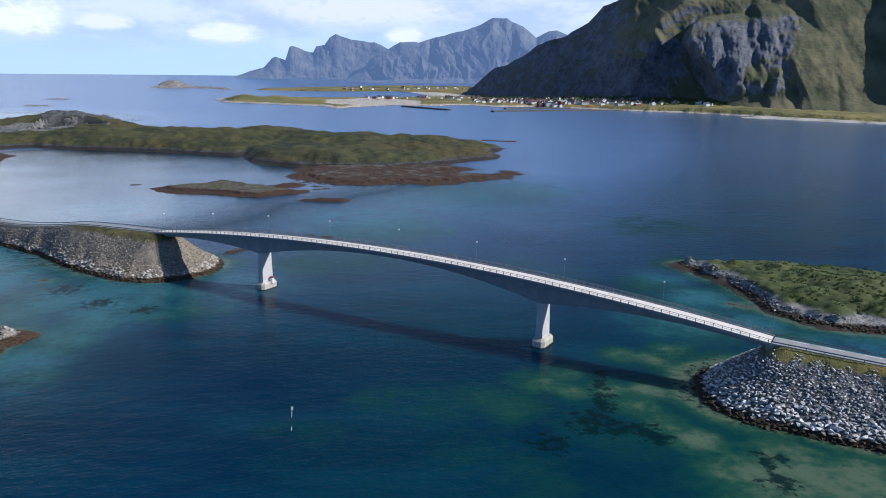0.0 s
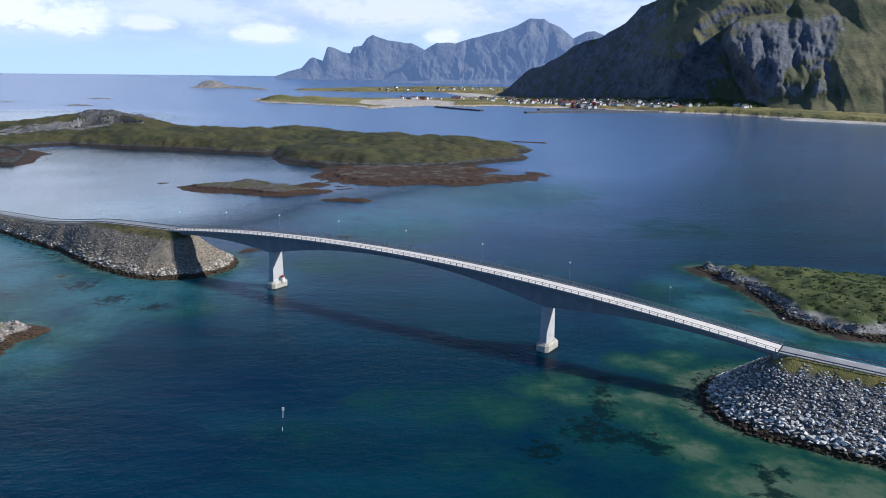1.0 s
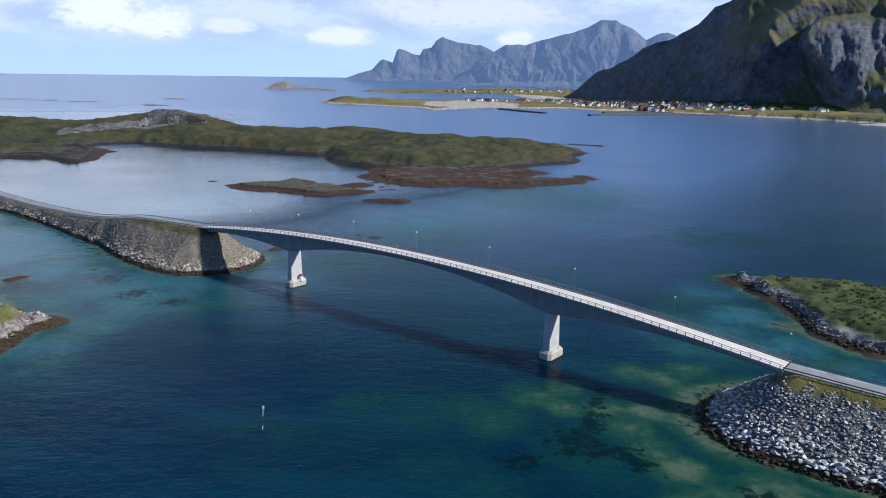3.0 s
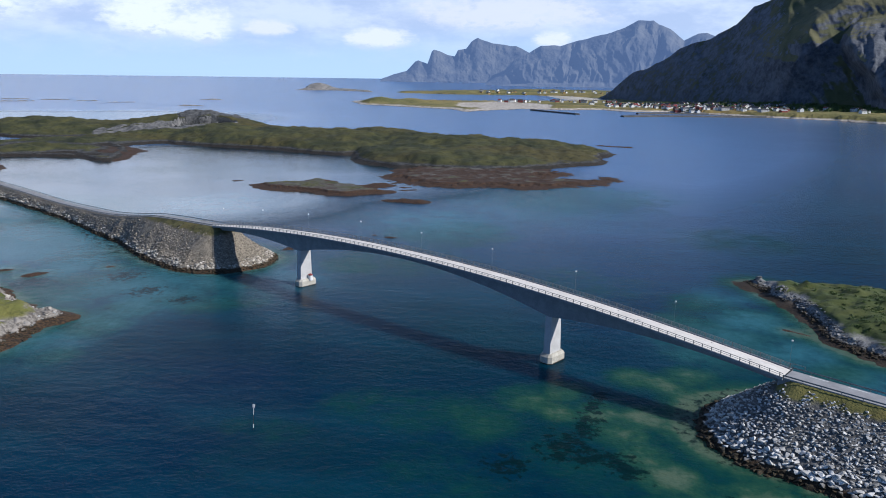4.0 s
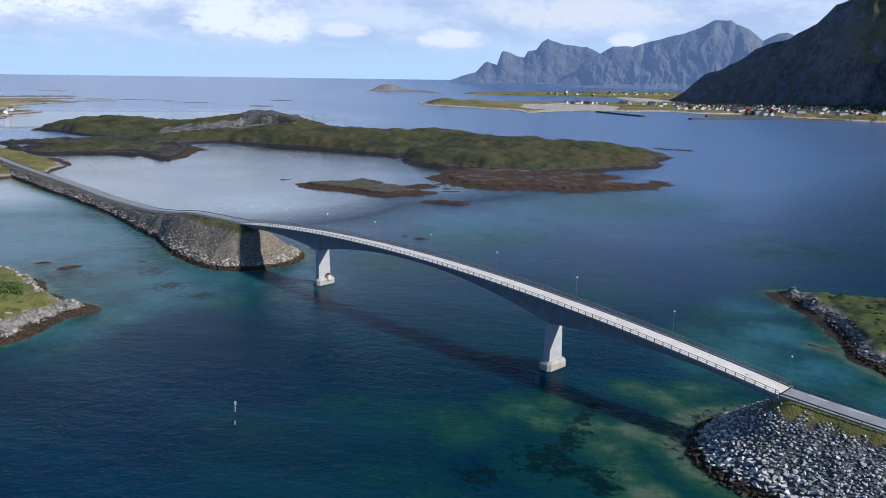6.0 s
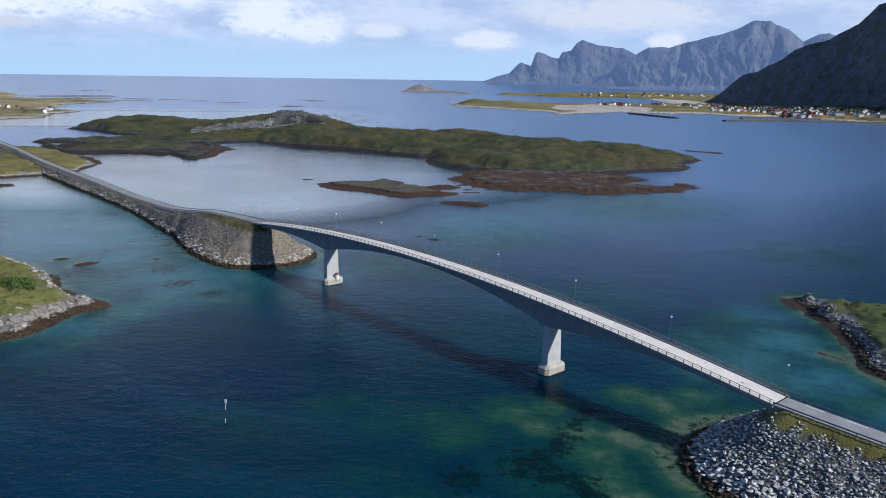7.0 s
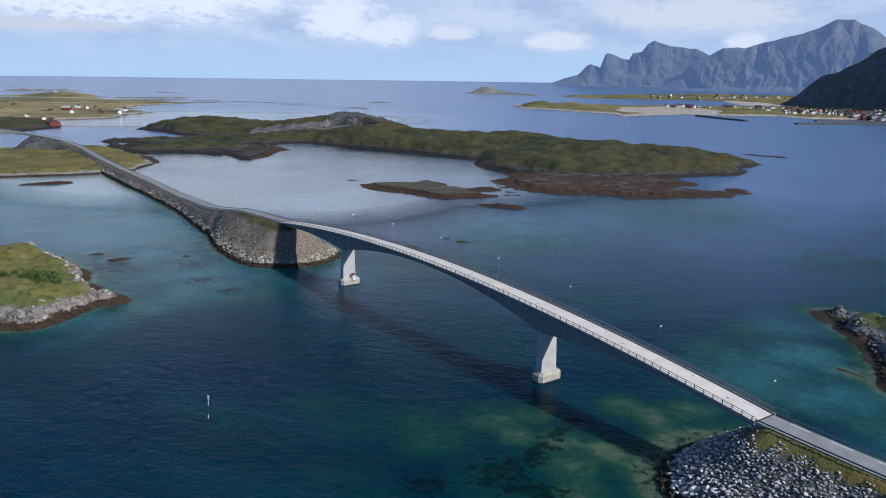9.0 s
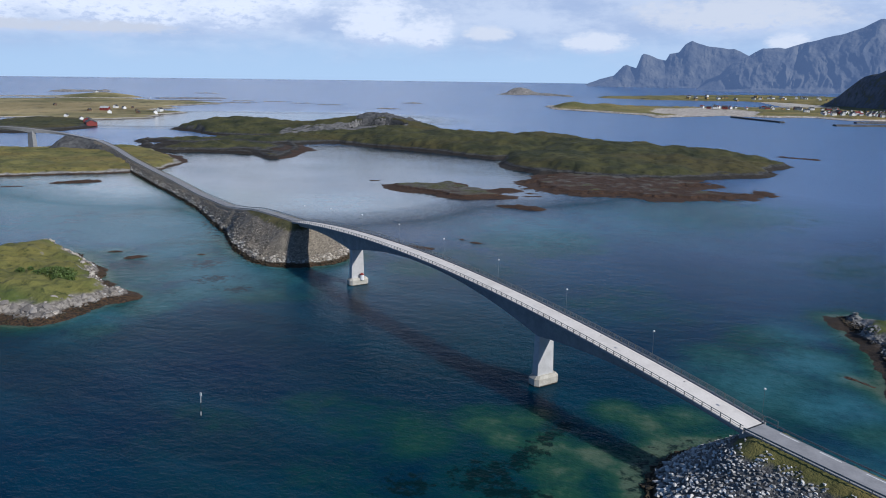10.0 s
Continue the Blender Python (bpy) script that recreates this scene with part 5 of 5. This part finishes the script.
def joined_rocks(name, spots, mat, seed, shapes=None):
    """One mesh of many blocks: spots of x, y, z, size."""
    rnd = random.Random(seed)
    verts, faces = [], []
    kinds = shapes or SHAPES
    for x, y, z, size in spots:
        pts, tris = kinds[rnd.randrange(len(kinds))]
        turn = Euler((rnd.uniform(-0.32, 0.32), rnd.uniform(-0.32, 0.32), rnd.uniform(0, 6.28))).to_matrix()
        m = np.array(turn) * size
        b = len(verts)
        verts += (pts @ m.T + np.array((x, y, z))).tolist()
        faces += [[b + k for k in f] for f in tris]
    return mesh_object(name, verts, faces, mat)


def bank_spots(line, shoulder, slope, seed, rnd, step, area, keep, size_at, top):
    x0, x1, y0, y1 = area
    gx, gy = np.meshgrid(np.arange(x0, x1, step), np.arange(y0, y1, step))
    gx = gx + np.array([[rnd.uniform(-0.45, 0.45) * step for _ in range(gx.shape[1])] for _ in range(gx.shape[0])])
    gy = gy + np.array([[rnd.uniform(-0.45, 0.45) * step for _ in range(gx.shape[1])] for _ in range(gx.shape[0])])
    h = bank_height(gx, gy, line, shoulder, slope, seed)
    far = line_by(gx, gy, [(p.x, p.y, p.z) for p in line])[0]
    out = []
    for x, y, z, f in zip(gx.ravel(), gy.ravel(), h.ravel(), far.ravel()):
        if -0.5 < z < top + 1.5 * math.sin(x * 0.9) * math.cos(y * 0.7) and f > shoulder + 0.8 and keep(x, y, z):
            out.append((x, y, z, size_at(x, y, z) * (0.68 + 0.70 * rnd.random() ** 1.3)))
    return out


def armour_right():
    rnd = random.Random(60)
    area = (70, 190, 100, 215)

    def near_side(x, y, z):
        p = Vector((x, y, 0)) - MIDDLE
        s, off = p.dot(AXIS), p.dot(SIDE)
        return s < 190 and (off < 3 or s < 121)

    big = bank_spots(RIGHT_BANK, 3.7, 1.32, 80, rnd, 1.0, area, lambda x, y, z: near_side(x, y, z) and z < 4.6 + 1.2 * math.sin(x + y), lambda x, y, z: 0.84 - 0.05 * z, 6.4)
    small = bank_spots(RIGHT_BANK, 3.7, 1.32, 80, rnd, 0.68, area, lambda x, y, z: near_side(x, y, z) and z > 3.4 + 1.2 * math.sin(x + y), lambda x, y, z: 0.38 + 0.016 * (12 - z), 12.6)
    # the coarse blocks by the water on the stretch nearest the open sound stand alone
    def along(p):
        return (Vector((p[0], p[1], 0)) - MIDDLE).dot(AXIS)
    alone = [p for p in sorted(big, key=lambda p: p[1]) if 100 < along(p) < 146][:300]
    chosen = set(alone)
    meshes = []
    for k, (pts, tris) in enumerate(SHAPES):
        me = bpy.data.meshes.new("boulder")
        me.from_pydata(pts.tolist(), [], tris)
        me.materials.append(BOULDER)
        meshes.append(me)
    for x, y, z, size in alone:
        ob = new("boulder", meshes[rnd.randrange(len(meshes))])
        ob.parent = bank_right
        ob.matrix_local = Matrix.LocRotScale((x, y, z + 0.15 * size), Euler((rnd.uniform(-0.36, 0.36), rnd.uniform(-0.36, 0.36), rnd.uniform(0, 6.28))), (size * rnd.uniform(0.85, 1.3), size, size))
    rest = [p for p in big if p not in chosen] + small
    ob = joined_rocks("armour_stones", rest, RUBBLE_STONE, 61)
    ob.parent = bank_right
    tagged(ob, "pale broken armour stones", kind="stuff")


armour_right()


def fbm_at(x, y):
    return float(fbm(np.array([x]), np.array([y]), 7.0, 3, 66)[0])


def armour_left():
    rnd = random.Random(64)

    area = (-420, -60, 275, 545)
    # the grassy island swallows the far end; the rear slope is left plain
    def keep(x, y, z):
        return x > -112 or (x * 0.54 + y * 0.84) < (-93 * 0.54 + 312 * 0.84) + 6 + 0.05 * (-93 - x) or z < 2.0

    low = bank_spots(LEFT_ROAD, 3.9, left_slope, 84, rnd, 1.0, area, lambda x, y, z: keep(x, y, z) and z < 3.2 + 0.8 * math.sin(x * 0.4), lambda x, y, z: 0.74, 5.5)
    high = bank_spots(LEFT_ROAD, 3.9, left_slope, 84, rnd, 0.70, area, lambda x, y, z: keep(x, y, z) and z >= 2.6 and fbm_at(x, y) < 1.0 - 0.055 * z, lambda x, y, z: 0.34 + 0.026 * (8 - min(z, 8)), 12.4)
    for spots, mat, label in ((low, TAN_STONE, "pale broken armour stones by the water"), (high, TAN_GRIT, "grey-brown coarse gravel and small stones")):
        ob = joined_rocks("armour_stones", spots, mat, 65)
        ob.parent = bank_left
        tagged(ob, label, kind="stuff")


armour_left()


def shore_rocks(outline, ground, seed, count, low, high, sizes, label, mat, keep=lambda x, y: True, sink=0.0, shapes=None):
    rnd = random.Random(seed)
    draw = np.random.RandomState(seed)
    xs, ys = [p[0] for p in outline], [p[1] for p in outline]
    x, y = draw.uniform(min(xs), max(xs), 30000), draw.uniform(min(ys), max(ys), 30000)
    d = inside_by(x, y, outline)
    ok = [(float(a), float(b)) for a, b, c in zip(x, y, d) if low < c < high and keep(a, b)][:count]
    z = ground(np.array([p[0] for p in ok]), np.array([p[1] for p in ok]))
    spots = [(a, b, float(c) + 0.1, rnd.uniform(*sizes)) for (a, b), c in zip(ok, z)]
    spots = [(a, b, c - sink * r, r) for a, b, c, r in spots]
    ob = joined_rocks("shore_stones", spots, mat, seed, shapes)
    return tagged(ob, label, "stones", kind="stuff")


shore_rocks(LEFT_ISLE, left_ground, 73, 200, 3.2, 12.0, (1.0, 4.0), "large smooth grey rock slabs on the grassy island", SLAB, lambda x, y: y < 216, 0.34, ROUND)
shore_rocks(LEFT_ISLE, left_ground, 70, 420, 4.0, 7.5, (0.35, 1.1), "pale broken stones along the island's shore", PALE_STONE, lambda x, y: y > 226 or x > -114)
shore_rocks(LEFT_ISLE, left_ground, 71, 260, 0.0, 6.0, (0.3, 0.9), "weed-covered stones at the island's waterline", RUBBLE_STONE)
shore_rocks(RIGHT_ISLE, right_ground, 72, 1500, 2.4, 7.0, (0.25, 0.75), "jagged grey rocks along the green island's shore", SHORE_STONE, lambda x, y: x < 190)

# ---- sea ----
SHOALS = [
    (85, 134, 22, 0.72), (62, 181, 9, 0.66), (66, 170, 9, 0.70), (70, 161, 8, 0.72), (53, 193, 9, 0.56), (43, 187, 10, 0.58), (74, 152, 9, 0.74), (93, 146, 12, 0.7), (95, 131, 14, 0.72),
    (72, 180, 9, 0.68), (73, 205, 9, 0.6), (81, 202, 9, 0.62), (89, 209, 10, 0.58), (52, 180, 8, 0.60), (34, 171, 12, 0.46), (24, 149, 16, 0.28), (34, 136, 14, 0.32), (-23, 161, 7, 0.27), (-12, 161, 10, 0.30), (3, 176, 16, 0.30), (18, 176, 16, 0.34), (30, 178, 10, 0.44),
    (107, 235, 28, 0.50), (119, 265, 16, 0.56), (98, 255, 18, 0.50), (105, 280, 18, 0.45), (131, 218, 12, 0.55), (-34, 315, 18, 0.45), (-1, 386, 40, 0.45), (69, 521, 70, 0.42), (60, 300, 40, 0.28), (5, 401, 26, 0.5), (146, 399, 40, 0.34),
    (-99, 222, 15, 0.6), (-95, 240, 14, 0.52), (-90, 258, 20, 0.46), (-72, 252, 18, 0.42), (-93, 195, 10, 0.42), (-129, 262, 36, 0.46), (-148, 317, 38, 0.50), (-110, 275, 30, 0.46), (-79, 274, 22, 0.40), (-326, 379, 60, 0.48), (-230, 430, 50, 0.4), (-209, 369, 55, 0.46),
    (40, 160, 50, 0.20), (12, 128, 48, 0.16), (-12, 150, 36, 0.16), (36, 108, 44, 0.18), (62, 118, 30, 0.24), (70, 170, 42, 0.34), (88, 205, 12, 0.55), (100, 125, 26, 0.75), (-60, 262, 22, 0.30), (-20, 330, 40, 0.34),
]
WEED_BEDS = [(62, 192, 4), (61, 187, 3.5), (60, 182, 4), (59, 177, 4), (58, 171, 5), (53, 164, 7), (57, 159, 7), (64, 157, 6), (66, 153, 5), (87, 142, 5), (84, 133, 5), (51, 160, 6), (40, 152, 6), (-150, 265, 11), (-120, 280, 9), (-100, 262, 8), (-82, 254, 6)]
CALM = [(-420, 560, 160), (-220, 710, 130), (-260, 640, 190), (-120, 620, 130), (-330, 540, 150), (-180, 490, 95), (-900, 1150, 260), (-700, 1250, 250)]
PALE = [(104, 240, 32, 0.46), (122, 232, 18, 0.6), (118, 262, 18, 0.6), (116, 290, 20, 0.44), (150, 190, 40, 0.6), (-106, 205, 24, 0.5), (-96, 225, 20, 0.45), (-94, 190, 16, 0.35), (-100, 272, 45, 0.6), (-62, 285, 36, 0.5), (-92, 240, 22, 0.5), (-200, 330, 60, 0.9), (-300, 380, 80, 1.0), (-380, 400, 70, 0.9), (-150, 295, 35, 0.6), (-255, 320, 60, 0.7), (40, 480, 90, 0.5), (-10, 420, 60, 0.6), (90, 540, 80, 0.45), (-160, 450, 60, 0.5)]


def sea():
    r = [0.0, 20.0, 45.0, 70.0]
    while r[-1] < 420:
        r.append(r[-1] + 2.0)
    while r[-1] < SEA_EDGE:
        r.append(min(SEA_EDGE, r[-1] * 1.015))
    a, rr = np.meshgrid(np.linspace(0, 2 * np.pi, 901), np.array(r))
    x, y = SEA_CENTRE[0] + rr * np.cos(a), SEA_CENTRE[1] + rr * np.sin(a)
    ob = grid_object("sea", x, y, sea_level(x, y), np.ones(x.shape, bool), WATER)
    count = len(ob.data.vertices)
    flat = np.zeros(count * 3)
    ob.data.vertices.foreach_get("co", flat)
    px, py = flat[0::3], flat[1::3]
    shallow, weed, calm, pale = np.zeros(count), np.zeros(count), np.zeros(count), np.zeros(count)
    for outline, tide in COASTS:
        d = -inside_by(px, py, outline)
        clear = 0.85 if min(q[1] for q in outline) < 300 else 0.25
        shallow = np.maximum(shallow, clear * np.exp(-np.maximum(d, 0) / 8.0))
    for line in (RIGHT_ROAD, LEFT_ROAD):
        d, top = line_by(px, py, [(p.x, p.y, p.z) for p in line])
        d = d - 3.8 - 1.34 * top
        shallow = np.maximum(shallow, 0.8 * np.exp(-np.maximum(d, 0) / 8.0))
        weed = np.maximum(weed, 0.5 * np.exp(-np.maximum(d, 0) / 3.0))
    for sx, sy, sr, amount in SHOALS:
        shallow = np.maximum(shallow, amount * np.exp(-(((px - sx) ** 2 + (py - sy) ** 2) / (sr * sr)) ** 1.5))
    for sx, sy, sr in WEED_BEDS:
        weed = np.maximum(weed, 0.8 * np.exp(-((px - sx) ** 2 + (py - sy) ** 2) / (1.15 * sr * sr)))
    for sx, sy, sr in CALM:
        calm = np.maximum(calm, 1.7 * np.exp(-((px - sx) ** 2 + (py - sy) ** 2) / (sr * sr)))
    for sx, sy, sr, amount in PALE:
        pale = np.maximum(pale, amount * np.exp(-((px - sx) ** 2 + (py - sy) ** 2) / (sr * sr)))
    calm = np.minimum(calm, 0.86)
    # the open sea is rougher; darkness by the mountain stands for reflection and shade
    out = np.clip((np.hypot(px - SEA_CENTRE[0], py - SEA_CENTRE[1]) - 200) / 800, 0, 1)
    mountain_dim = np.clip((np.arctan2(px - SEA_CENTRE[0], py - SEA_CENTRE[1]) - 0.20) / 0.16, 0, 1)
    calm = calm - 2.2 * out * out * (3 - 2 * out) * (1 - np.maximum(calm, 0)) * (1 - 0.72 * mountain_dim)
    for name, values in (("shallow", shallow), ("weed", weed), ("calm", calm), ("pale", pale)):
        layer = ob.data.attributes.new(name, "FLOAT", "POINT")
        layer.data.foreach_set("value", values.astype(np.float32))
    return tagged(ob, "deep blue and green sea water with small waves", "water", kind="structure")


sea()
